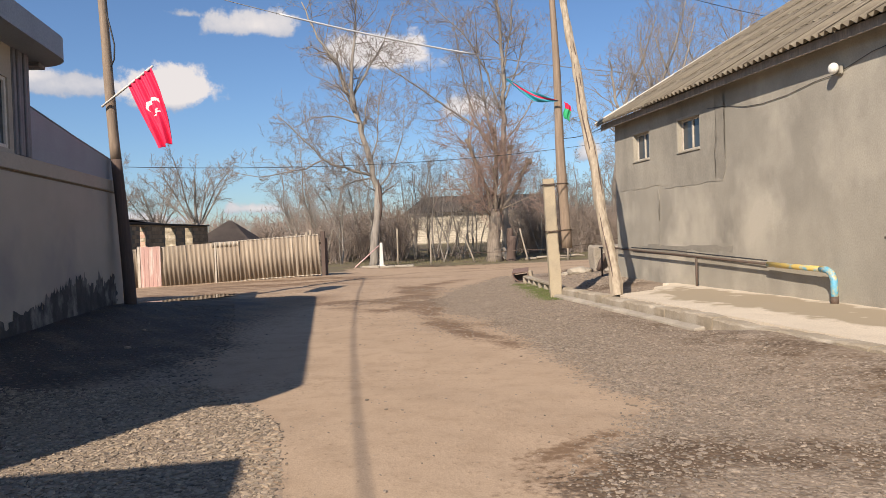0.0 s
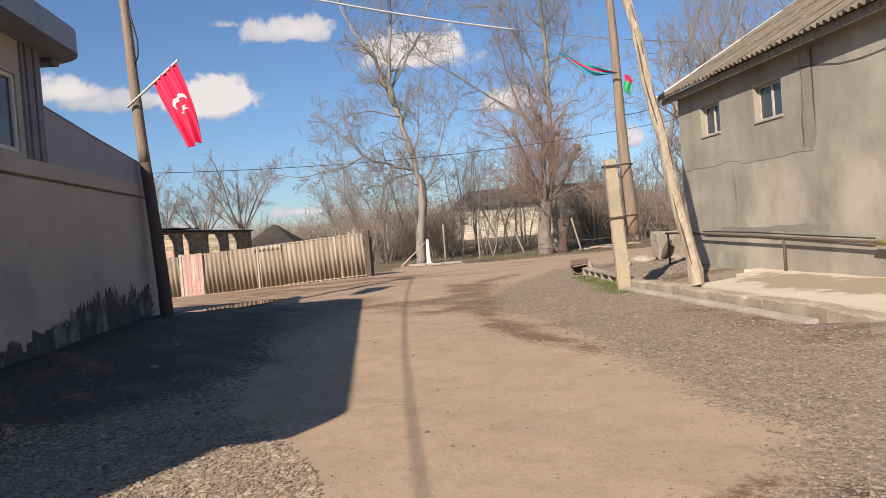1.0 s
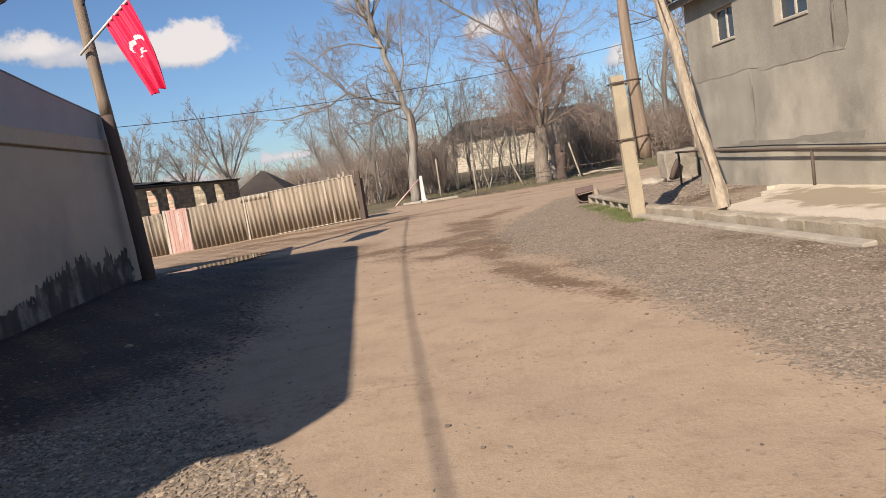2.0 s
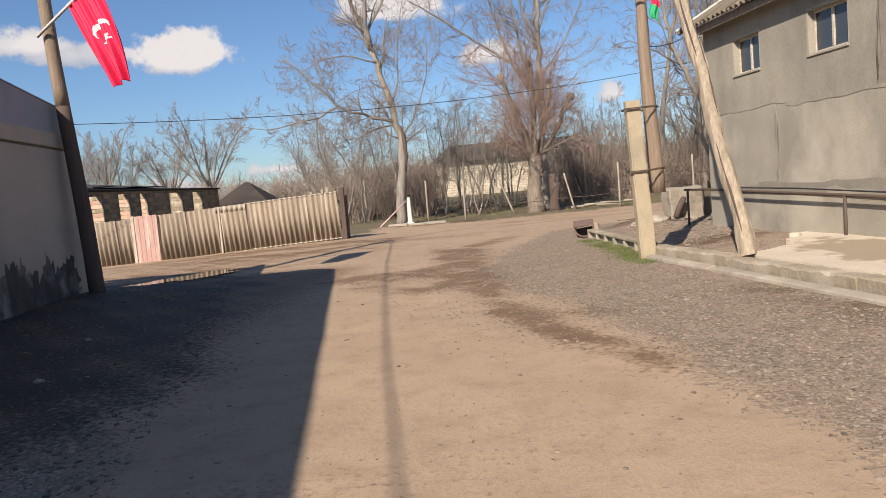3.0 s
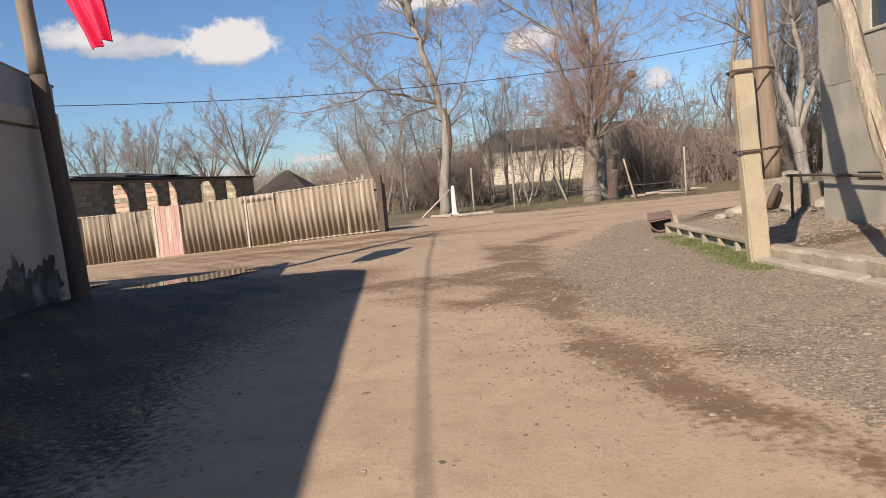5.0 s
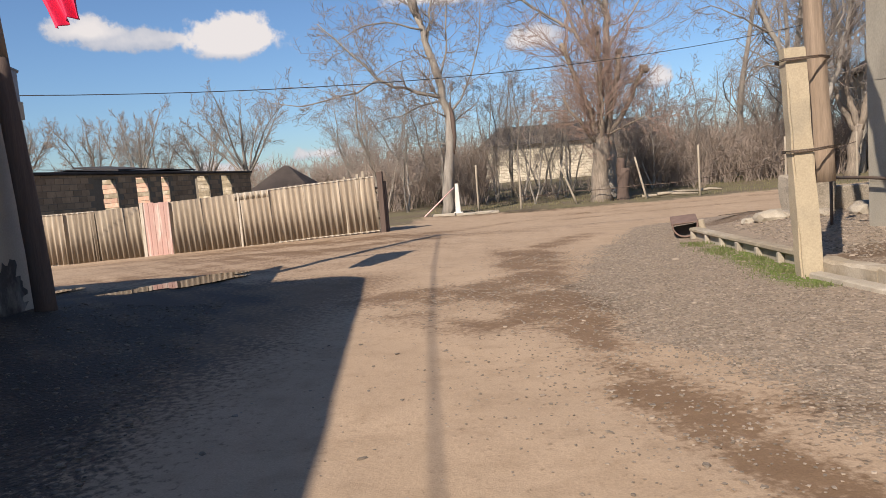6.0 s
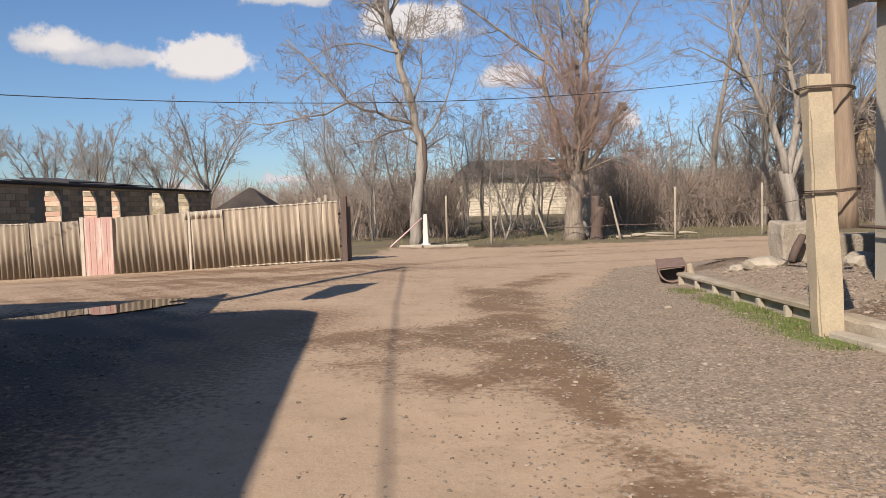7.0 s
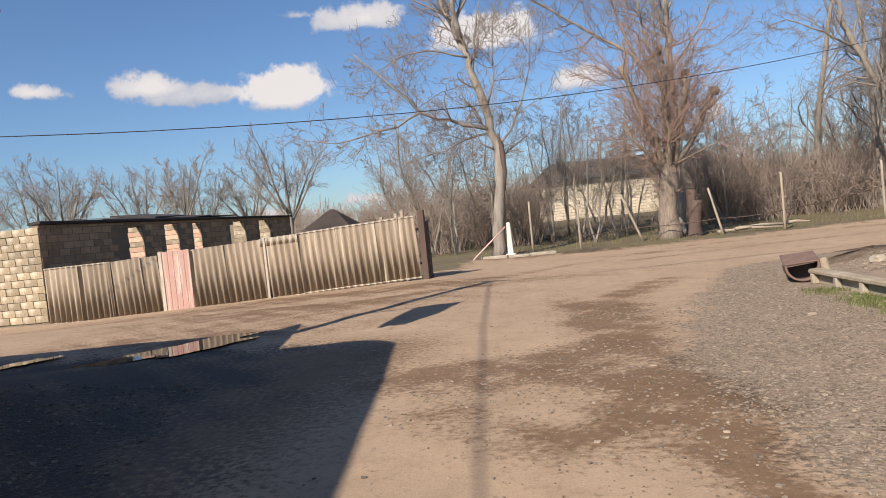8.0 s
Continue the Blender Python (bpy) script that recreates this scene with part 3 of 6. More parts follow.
def ragged_plate(u0, u1, z0, z1, y, thick, seed, amp=0.05, step=0.12):
    """A thin layer of render with an uneven rim."""
    rnd = random.Random(seed)
    rim = []
    for (a, b) in (((u0, z0), (u1, z0)), ((u1, z0), (u1, z1)), ((u1, z1), (u0, z1)), ((u0, z1), (u0, z0))):
        n = max(2, int(math.dist(a, b) / step))
        rim += [(a[0] + (b[0] - a[0]) * i / n + rnd.uniform(-amp, amp), a[1] + (b[1] - a[1]) * i / n + rnd.uniform(-amp, amp)) for i in range(n)]
    bm = bmesh.new()
    front = [bm.verts.new((u, y - thick, z)) for u, z in rim]
    back = [bm.verts.new((u, y + 0.002, z)) for u, z in rim]
    bm.faces.new(front)
    for i in range(len(rim)):
        j = (i + 1) % len(rim)
        bm.faces.new([front[j], front[i], back[i], back[j]])
    bmesh.ops.triangulate(bm, faces=[f for f in bm.faces if len(f.verts) > 4])
    bmesh.ops.recalc_face_normals(bm, faces=bm.faces)
    return bm


part("render_patch", pierced_wall(0.02, 5.75, 2.86, 4.9, -0.007, -0.001, [(WIN1[0] - 0.04, WIN1[1] + 0.04, WIN1[2] - 0.07, 4.42), (WIN2[0] - 0.04, WIN2[1] + 0.04, WIN2[2] - 0.07, 4.42)]), STUCCO_PATCH, house, "older darker cement render")
part("render_patch", ragged_plate(0.04, 3.3, 2.80, 2.95, 0.0, 0.0085, 1, 0.025, 0.3), STUCCO_PATCH, house, "older darker cement render")
part("render_patch", ragged_plate(3.1, 5.9, 2.70, 2.93, 0.0, 0.0092, 2, 0.025, 0.3), STUCCO_PATCH, house, "older darker cement render")
part("render_patch", ragged_plate(5.60, 5.98, 2.76, 4.88, 0.0, 0.0098, 3, 0.05), DAMP_STUCCO, house, "dark run of damp at the patch's edge")
part("render_seam", ragged_plate(2.72, 2.78, 1.15, 2.82, 0.0, 0.006, 33, 0.03), STUCCO, house, "raised seam in the render")
part("damp_stain", ragged_plate(2.0, 6.2, 1.08, 1.20, 0.0, 0.003, 31, 0.035, 0.35), DAMP_STUCCO, house, "dark damp line in the render")
part("damp_stain", ragged_plate(0.05, 4.2, 0.98, 1.14, 0.0, 0.004, 36, 0.03, 0.35), DAMP_STUCCO, house, "dark damp line in the render")


def house_window(h, seed):
    a, b, c, d = h
    w = empty("window")
    w.parent = house
    fr = bmesh.new()
    t = 0.05
    for lo, hi in (((a, 0.12, c), (a + t, 0.175, d)), ((b - t, 0.12, c), (b, 0.175, d)), ((a + t, 0.12, c), (b - t, 0.175, c + t)), ((a + t, 0.12, d - t), (b - t, 0.175, d)), (((a + b) / 2 - 0.03, 0.115, c + t), ((a + b) / 2 + 0.03, 0.17, d - t))):
        add_box(fr, lo, hi, 0.006)
    part("window_frame", fr, PAINT_FRAME, w)
    for u in (a + t, (a + b) / 2 + 0.03):
        part("pane", box((u, 0.145, c + t), (u + (b - a) / 2 - t - 0.03, 0.15, d - t)), GLASS, w)
    part("window_sill", box((a - 0.03, -0.035, c - 0.05), (b + 0.03, 0.12, c - 0.002), 0.008), STUCCO, w)


for k, h in enumerate((WIN1, WIN2, WIN3)):
    house_window(h, k)

# roof of overlapping corrugated sheets
PITCH = 0.575
SHEET_W, ROW = 1.12, 1.55
roof_n = math.hypot(1, PITCH)


def corrugated(width, length, waves, amp, thick, steps=8):
    """A corrugated sheet: waves across x, lying along y, z up."""
    n = waves * steps
    v, f = [], []
    for side in (0, 1):
        for yy in (0.0, length):
            for i in range(n + 1):
                v.append((width * i / n, yy, amp * math.cos(2 * math.pi * waves * i / n) - side * thick))
    m = n + 1
    for i in range(n):
        f += [(i, i + 1, m + i + 1, m + i), (2 * m + i + 1, 2 * m + i, 3 * m + i, 3 * m + i + 1), (i + 1, i, 2 * m + i, 2 * m + i + 1), (m + i, m + i + 1, 3 * m + i + 1, 3 * m + i)]
    f += [(0, m, 3 * m, 2 * m), (n, 2 * m + n, 3 * m + n, m + n)]
    return v, f


sv, sf = corrugated(SHEET_W + 0.05, ROW + 0.15, 6, 0.042, 0.009)
sheet_mesh = bpy.data.meshes.new("roof_sheet")
sheet_mesh.from_pydata(sv, [], sf)
sheet_mesh.materials.append(SLATE_ROOF)
sheet_mesh.shade_smooth()
roof = empty("roof")
roof.parent = house
slope = math.atan(PITCH)
rnd = random.Random(5)
for side in (0, 1):
    for r in range(5):
        for c in range(20):
            ob = new("roof_sheet", sheet_mesh)
            ob.parent = roof
            up = r * ROW - 0.05
            dy, dz = up * math.cos(slope), up * math.sin(slope)
            if side == 0:
                m = Matrix.Translation((c * SHEET_W - 0.38, -0.42 + dy, 4.93 + dz + 0.012 * r + rnd.uniform(0, 0.008))) @ Matrix.Rotation(slope - 0.006, 4, "X")
            else:
                m = Matrix.Translation((c * SHEET_W - 0.38 + SHEET_W, 13.3 - dy, 4.93 + dz + 0.012 * r)) @ Matrix.Rotation(math.pi, 4, "Z") @ Matrix.Rotation(slope - 0.006, 4, "X")
            ob.matrix_basis = m
verge_board = bmesh.new()
add_box(verge_board, (0, 0, -0.09), (0.05, 7.9, 0.07), 0.008)
vb = part("verge_board", verge_board, WHITE_PAINT, roof, "white painted verge board")
vb.matrix_basis = Matrix.Translation((-0.44, -0.44, 4.93)) @ Matrix.Rotation(slope, 4, "X")
# the board's brown takes in the shade under the roof edge
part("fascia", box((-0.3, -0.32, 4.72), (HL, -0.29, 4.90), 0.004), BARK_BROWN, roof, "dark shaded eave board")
part("soffit", box((-0.3, -0.29, 4.84), (HL, 0.36, 4.87)), STUCCO, roof)


def on_wall(points, r, mat, name, label, cat="cable"):
    return tagged(tube(name, [HOUSE @ Vector(p) for p in points], r, mat, sides=6), label, cat)


lamp = empty("wall_lamp", HOUSE @ Matrix.Translation((9.66, 0, 4.32)))
tagged(lamp, "round white porcelain lamp on the grey house wall", "wall lamp")
part("base", box((-0.09, -0.06, -0.09), (0.09, 0.0, 0.09), 0.03), STUCCO_PATCH, lamp)
gl = bmesh.new()
bmesh.ops.create_uvsphere(gl, u_segments=20, v_segments=12, radius=0.10, matrix=Matrix.Translation((0, -0.15, 0.03)) @ Matrix.Diagonal((1, 0.8, 1, 1)))
part("shade", gl, PORCELAIN, lamp, "white glass globe", smooth=True)
on_wall([(5.3, -0.015, 4.42), (6.2, -0.015, 4.33), (6.8, -0.015, 4.20), (7.4, -0.015, 4.15), (8.2, -0.015, 4.17), (9.0, -0.015, 4.26), (9.6, -0.02, 4.28), (10.4, -0.015, 4.46), (12.5, -0.015, 4.62)], 0.0065, CABLE, "lamp_cable", "thin dark cable sagging along the house wall")

# gas pipe on posts along the house wall
gas = empty("gas_pipe", HOUSE)
tagged(gas, "dark iron gas pipe with a painted elbow on short posts", "pipe")
path = [(7.75, -0.16, 0.86), (4.9, -0.16, 0.95), (2.5, -0.17, 1.02), (0.2, -0.18, 1.10), (-0.95, -0.2, 1.10)]
tube("dark_pipe", path, 0.028, IRON, gas, sides=10)
tube("painted_pipe", [(9.35, -0.2, 0.83), (8.6, -0.19, 0.84), (7.7, -0.17, 0.86)], 0.052, PIPE_YELLOW, gas, "flaking yellow and blue paint", sides=14)
tube("elbow", [(9.3, -0.2, 0.83), (9.45, -0.2, 0.82), (9.56, -0.2, 0.77), (9.62, -0.2, 0.66), (9.63, -0.2, 0.5), (9.63, -0.2, 0.2)], 0.062, PIPE_BLUE, gas, "flaking blue paint", sides=14)
tube("flange", [(9.63, -0.2, 0.19), (9.63, -0.2, 0.36)], 0.068, IRON, gas, sides=14)
for u, z in ((4.9, 0.94), (-0.8, 1.10)):
    tube("post", [(u, -0.16 if u > 0 else -0.2 if u > -2 else -0.39, -0.02), (u, -0.16 if u > 0 else -0.2 if u > -2 else -0.39, z)], 0.03, IRON, gas, sides=8)
on_wall([(1.2, -0.1, 1.12), (3.5, -0.1, 1.08), (5.5, -0.1, 1.0), (7.6, -0.12, 0.93)], 0.014, CABLE, "pipe_cable", "thin dark cable above the gas pipe")

# concrete apron before the house
apron = bmesh.new()
cols, rows_n = 150, 26
grid = {}
for i in range(cols + 1):
    for j in range(rows_n + 1):
        u = 3.6 + (HL - 3.6) * i / cols
        near = np.interp(u, [3.6, 4.8, 6.2, 10.8, 14, HL], [-0.25, -1.1, -2.72, -2.72, -2.72, -2.72])
        near += 0.16 * math.sin(u * 5.1) * (1 if u < 6 else 0.0) + 0.07 * math.sin(u * 13.7) * (1 if u < 6 else 0.0)
        y = near * (1 - j / rows_n)
        grid[i, j] = apron.verts.new((u, y, 0.232 + 0.004 * math.sin(i * 0.45 + j * 0.4) + 0.003 * math.sin(j * 0.9)))
for i in range(cols):
    for j in range(rows_n):
        apron.faces.new([grid[i, j], grid[i + 1, j], grid[i + 1, j + 1], grid[i, j + 1]])
ext = bmesh.ops.extrude_face_region(apron, geom=list(apron.faces))
for v in ext["geom"]:
    if isinstance(v, bmesh.types.BMVert):
        v.co.z -= 0.3
bmesh.ops.recalc_face_normals(apron, faces=apron.faces)
slab = part("apron", apron, CONCRETE_SLAB)
slab.matrix_world = HOUSE
tagged(slab, "pale worn concrete apron along the grey house", "pavement", kind="structure")


co = np.empty(len(slab.data.vertices) * 3)
slab.data.vertices.foreach_get("co", co)
au, ay = co[0::3], co[1::3]
silt = sum(k * np.exp(-((au - u) / ru) ** 2 - ((ay - y) / ry) ** 2) for k, u, y, ru, ry in ((1.1, 7.8, -1.25, 2.3, 0.75), (0.9, 11.6, -1.0, 1.8, 0.7), (0.6, 5.6, -0.6, 0.8, 0.4), (0.8, 9.4, -0.5, 2.2, 0.35), (0.9, 15.5, -1.6, 2.0, 0.6)))
silt = np.clip(silt * (1 + 0.5 * wavy(au, ay, 2.6, 0.6) + 0.35 * wavy(au, ay, 7.0, 1.1)), 0, 1)
slab.data.attributes.new("silt", "FLOAT", "POINT").data.foreach_set("value", silt.astype(np.float32))


def add_silt(mat):
    """Dried brown silt over the base colour, where the mesh carries it."""
    n, l = mat.node_tree.nodes, mat.node_tree.links
    goal = n["Principled BSDF"].inputs["Base Color"]
    under = goal.links[0].from_socket
    at, ns, mr, mx = n.new("ShaderNodeAttribute"), n.new("ShaderNodeTexNoise"), n.new("ShaderNodeMapRange"), n.new("ShaderNodeMix")
    at.attribute_name = "silt"
    ns.inputs["Scale"].default_value, ns.inputs["Detail"].default_value = 3.5, 6.0
    l.new(n.new("ShaderNodeNewGeometry").outputs["Position"], ns.inputs["Vector"])
    ad = n.new("ShaderNodeMath")
    l.new(at.outputs["Fac"], ad.inputs[0])
    l.new(ns.outputs["Fac"], ad.inputs[1])
    mr.inputs["From Min"].default_value, mr.inputs["From Max"].default_value = 0.78, 1.02
    l.new(ad.outputs[0], mr.inputs["Value"])
    mx.data_type = "RGBA"
    mx.inputs[7].default_value = (0.33, 0.265, 0.18, 1)
    l.new(mr.outputs[0], mx.inputs[0])
    l.new(under, mx.inputs[6])
    l.new(mx.outputs[2], goal)


add_silt(CONCRETE_SLAB)

# kerb stones along the apron and the gravel
def worn_block(length, wide, z0, z1, seed):
    """A long stone with chipped, uneven edges."""
    bm = bmesh.new()
    n = max(4, int(length / 0.16))
    rnd = random.Random(seed)
    rings = []
    for i in range(n + 1):
        x = length * i / n
        c1, c2, lift = rnd.uniform(0.012, 0.05), rnd.uniform(0.012, 0.04), rnd.uniform(-0.016, 0.010)
        h = wide / 2
        prof = [(-h - rnd.uniform(0, 0.012), z0), (-h - rnd.uniform(0, 0.016), z1 - c1 + lift), (-h + c1, z1 + lift), (h - c2, z1 + lift), (h, z1 - c2 + lift), (h, z0)]
        rings.append([bm.verts.new((x + rnd.uniform(-0.02, 0.02) * (0 < i < n), y, z)) for y, z in prof])
    for a, b in zip(rings, rings[1:]):
        for i in range(6):
            j = (i + 1) % 6
            bm.faces.new([a[i], b[i], b[j], a[j]])
    bm.faces.new(rings[0]), bm.faces.new(rings[-1][::-1])
    bmesh.ops.recalc_face_normals(bm, faces=bm.faces)
    return bm


kerb_line = [(3.19 + 0.158 * u, 17.35 - 0.987 * u) for u in (3.05, 4.4, 5.9, 7.3, 8.8, 10.4, 12.0, 13.7, 15.5, 17.5)]
for k, (a, b) in enumerate(zip(kerb_line, kerb_line[1:])):
    a, b = Vector((*a, 0)), Vector((*b, 0))
    L = (b - a).length - 0.03
    ob = part("kerb_stone", worn_block(L, 0.28, -0.12, 0.215 + 0.012 * math.sin(k * 2.1), k), KERB)
    ob.matrix_world = frame_at(a, b - a) @ pose(0, 0, 0, 0, 0.5 * math.sin(k * 3), 0)
    tagged(ob, "worn concrete kerb stone at the edge of the gravel", "kerb", "kerb stones")
for k, (ua, ub) in enumerate(((3.4, 5.7), (5.8, 10.3))):
    a, b = (Vector((2.86 + 0.158 * u, 17.30 - 0.987 * u, 0)) for u in (ua, ub))
    ob = part("edging_strip", box((0, -0.08, -0.1), ((b - a).length, 0.13, 0.055), 0.015, None, 0.02, 40 + k), CONCRETE)
    ob.matrix_world = frame_at(a, b - a)
    tagged(ob, "low concrete edging strip half sunk in the gravel", "kerb", "edging strips")

# drain: an old concrete trough with ribs, and a half-buried iron pipe mouth
trough = empty("drain_trough", frame_at((3.30, 19.75), (0.27, -5.3), 0.0))
tagged(trough, "old ribbed concrete drain trough sunk beside the gravel", "drain")
part("top_beam", box((0, -0.02, 0.15), (5.35, 0.15, 0.235), 0.02, None, 0.02, 3), KERB, trough)
part("back_panel", box((0.02, 0.07, -0.1), (5.33, 0.14, 0.152)), CONCRETE, trough)
for k in range(7):
    part("rib", box((0.1 + 0.83 * k, -0.02, -0.1), (0.21 + 0.83 * k, 0.072, 0.155), 0.012, None, 0.014, 9 + k), CONCRETE, trough)
RUST_GREY = material("rusty_grey_iron", (0.22, 0.145, 0.115), (0.13, 0.082, 0.065), 5.0, 0.8, 0.4, 40)
mouth = bmesh.new()
n = 16
for k, r in enumerate((0.27, 0.235)):
    for yy in (0.0, 0.55):
        for i in range(n + 1):
            a = math.pi * (-0.06 + 1.12 * i / n)
            mouth.verts.new((r * math.cos(a), yy, r * math.sin(a)))
mouth.verts.ensure_lookup_table()
w = n + 1
for i in range(n):
    mouth.faces.new([mouth.verts[j] for j in (i, i + 1, w + i + 1, w + i)])
    mouth.faces.new([mouth.verts[j] for j in (2 * w + i + 1, 2 * w + i, 3 * w + i, 3 * w + i + 1)])
    mouth.faces.new([mouth.verts[j] for j in (i + 1, i, 2 * w + i, 2 * w + i + 1)])
    mouth.faces.new([mouth.verts[j] for j in (w + i, w + i + 1, 3 * w + i + 1, 3 * w + i)])
bmesh.ops.recalc_face_normals(mouth, faces=mouth.faces)
ob = part("culvert_pipe", mouth, RUST_GREY, smooth=True)
ob.matrix_world = pose(3.2, 19.72, 0.29, 5, 172, -12)
# dark plate added inside the gutter to stand for its inner shade
part("back_plate", box((-0.25, 0.40, 0.0), (0.25, 0.45, 0.26)), DARK_INSIDE, ob, "added dark plate for the shade inside the gutter")
lid = part("lid", box((-0.26, 0.0, -0.03), (0.27, 0.6, 0.0), 0.012, None, 0.02, 4), RUST_GREY, ob)
lid.matrix_basis = pose(0, 0.02, -0.02, -17, 2, 0)
part("collar", box((-0.40, 0.0, -0.06), (-0.28, 0.30, 0.30), 0.03, None, 0.025, 6), KERB, ob, "broken concrete collar")
tagged(ob, "rusty open gutter end with a loose lid beside the road", "pipe")

# concrete block with a broken corner, and rubble
blk = bmesh.new()
add_box(blk, (-0.55, -0.3, -0.1), (0.55, 0.3, 0.92), 0.05)
bmesh.ops.subdivide_edges(blk, edges=blk.edges, cuts=3, use_grid_fill=True)
for v in blk.verts:
    v.co += Vector((noise.noise(v.co * 2.3), noise.noise(v.co * 2.3 + Vector((5, 1, 2))), noise.noise(v.co * 2.3 + Vector((1, 7, 3))))) * 0.07
ob = part("concrete_block", blk, AGGREGATE)
ob.matrix_world = pose(6.62, 21.95, hz(6.4, 21.9) - 0.03, 0, 0, 8)
tagged(ob, "rough aggregate concrete block standing on gravel", "block")
log = tagged(tube("log", [(6.18, 21.30, 0.24), (6.32, 21.36, 0.52), (6.48, 21.42, 0.80)], [0.085, 0.095, 0.08], WOOD_DARK, sides=10, rough=0.12, seed=3), "short dark log leaning on the concrete block", "log")


def rubble(x, y, r, seed, mat, label):
    bm = bmesh.new()
    bmesh.ops.create_icosphere(bm, subdivisions=2, radius=1.0)
    for v in bm.verts:
        k = 1 + 0.35 * noise.noise(v.co * 1.6 + Vector((seed, 0, 0)))
        v.co = Vector((v.co.x * k * r * 1.3, v.co.y * k * r, v.co.z * k * r * 0.6))
    ob = part("rubble_stone", bm, mat)
    ob.matrix_world = pose(x, y, hz(x, y) + r * 0.25, 0, 0, seed * 47)
    tagged(ob, label, "stone", "rubble stones")


for k, (x, y, r) in enumerate(((5.35, 20.8, 0.28), (5.7, 20.9, 0.2), (5.0, 21.2, 0.14), (6.5, 20.9, 0.2), (7.2, 20.6, 0.25), (7.6, 21.2, 0.3))):
    rubble(x, y, r, k * 3.1, CONCRETE if k % 2 == 0 else AGGREGATE, "pale broken concrete lump on gravel")
for k, (x, y, r) in enumerate(((-4.7, 7.4, 0.045), (-5.3, 9.6, 0.04), (2.6, 9.2, 0.03), (1.5, 12.6, 0.03), (2.2, 16.4, 0.045))):
    rubble(x, y, r, 50 + k * 1.7, STONE, "loose grey stone lying on the road verge")
low = part("low_wall", box((0, -0.15, -0.1), (3.4, 0.15, 0.55), 0.02, None, 0.02, 8), AGGREGATE)
low.matrix_world = frame_at((7.0, 22.3), (0.97, 0.2), hz(7.5, 22.3))
tagged(low, "low rough concrete wall behind the house corner", "wall")

# ---- poles ----
stub = empty("utility_pole")
tagged(stub, "weathered wooden utility pole wired to a concrete stub", "utility pole")
st = bmesh.new()
prof = [(-0.15, -0.12), (0.15, -0.12), (0.15, 0.12), (-0.15, 0.12)]
rings = []
for k in range(13):
    z = -0.3 + 3.32 * k / 12
    s = 1.0 - 0.10 * k / 12
    cx, cy = 3.42 - 0.034 * z, 14.12 + 0.04 * z
    rings.append([st.verts.new((cx + px * s + 0.006 * math.sin(k * 2.7 + px * 9), cy + py * s, z)) for px, py in prof])
for a, b in zip(rings, rings[1:]):
    for i in range(4):
        st.faces.new([a[i], a[(i + 1) % 4], b[(i + 1) % 4], b[i]])
st.faces.new(rings[-1])
st.faces.new(rings[0][::-1])
bmesh.ops.bevel(st, geom=[e for e in st.edges if abs(e.verts[0].co.z - e.verts[1].co.z) > 0.1], offset=0.025, segments=2, affect="EDGES")
part("concrete_stub", st, CONCRETE_TAN, stub, "sandy concrete stub post")
pole_pts = [(3.80 - 0.022 * z + 0.015 * math.sin(z * 1.3), 14.44 + 0.02 * z, z) for z in np.arange(1.22, 10.3, 0.35)]
tube("pole", pole_pts, [0.148 - 0.004 * k for k in range(len(pole_pts))], WOOD_GREY, stub, sides=14, rough=0.035, seed=1)
for z in (2.86, 1.66):
    cx, cy = 3.42 - 0.034 * z, 14.12 + 0.04 * z
    loop = [(cx - 0.17, cy - 0.15, z), (cx + 0.16, cy - 0.15, z + 0.01), (cx + 0.37, cy + 0.0, z + 0.03), (cx + 0.56, cy + 0.20, z + 0.03), (cx + 0.50, cy + 0.44, z + 0.02), (cx + 0.28, cy + 0.5, z), (cx - 0.05, cy + 0.34, z), (cx - 0.18, cy + 0.13, z), (cx - 0.17, cy - 0.15, z)]
    for dz in (-0.008, 0.012):
        tube("wire_binding", [(x, y, zz + dz) for x, y, zz in loop], 0.010, IRON, stub, "rusty twisted binding wire", sides=5)

brace_pts = []
for k in range(27):
    s = k / 26
    brace_pts.append((4.33 - 0.51 * s + 0.02 * math.sin(k * 0.8), 11.5 + 3.17 * s, 0.19 + 8.2 * s))
br = empty("brace_pole")
tagged(br, "pale split timber brace leaning against the utility pole", "brace pole")
tube("timber", brace_pts, [0.128 - 0.0015 * k + 0.008 * math.sin(k * 1.9) for k in range(27)], WOOD_PALE, br, sides=11, rough=0.15, seed=4, smooth=False)
for k, (a, b, off) in enumerate(((2, 11, -0.02), (5, 15, 0.06), (9, 21, -0.05), (13, 25, 0.03), (1, 7, -0.07))):
    tube("split", [(brace_pts[i][0] + off, brace_pts[i][1] - 0.112 + 0.0013 * i, brace_pts[i][2] - 0.03) for i in range(a, b)], [0.004 + 0.017 * math.sin(math.pi * (i - a) / (b - a - 1)) for i in range(a, b)], WOOD_DARK, br, "dark split in the wood", sides=5)

lp = empty("utility_pole")
tagged(lp, "wooden utility pole with a shadow-dark lower length at the wall's end", "utility pole")
lpts = [(-7.44 - 0.049 * z + 0.02 * math.sin(z), 14.22 - 0.012 * z, z) for z in np.arange(0.0, 9.1, 0.35)]
# the building's shadow is painted here as dark wood, up to about 3.9 m
tube("foot", lpts[:12], [0.155 - 0.0022 * k for k in range(12)], WOOD_DARK, lp, "lower length darkened for the building's shadow", sides=14, rough=0.03, seed=6)
tube("shaft", lpts[11:], [0.131 - 0.0022 * k for k in range(len(lpts) - 11)], WOOD_GREY, lp, sides=14, rough=0.03, seed=7)
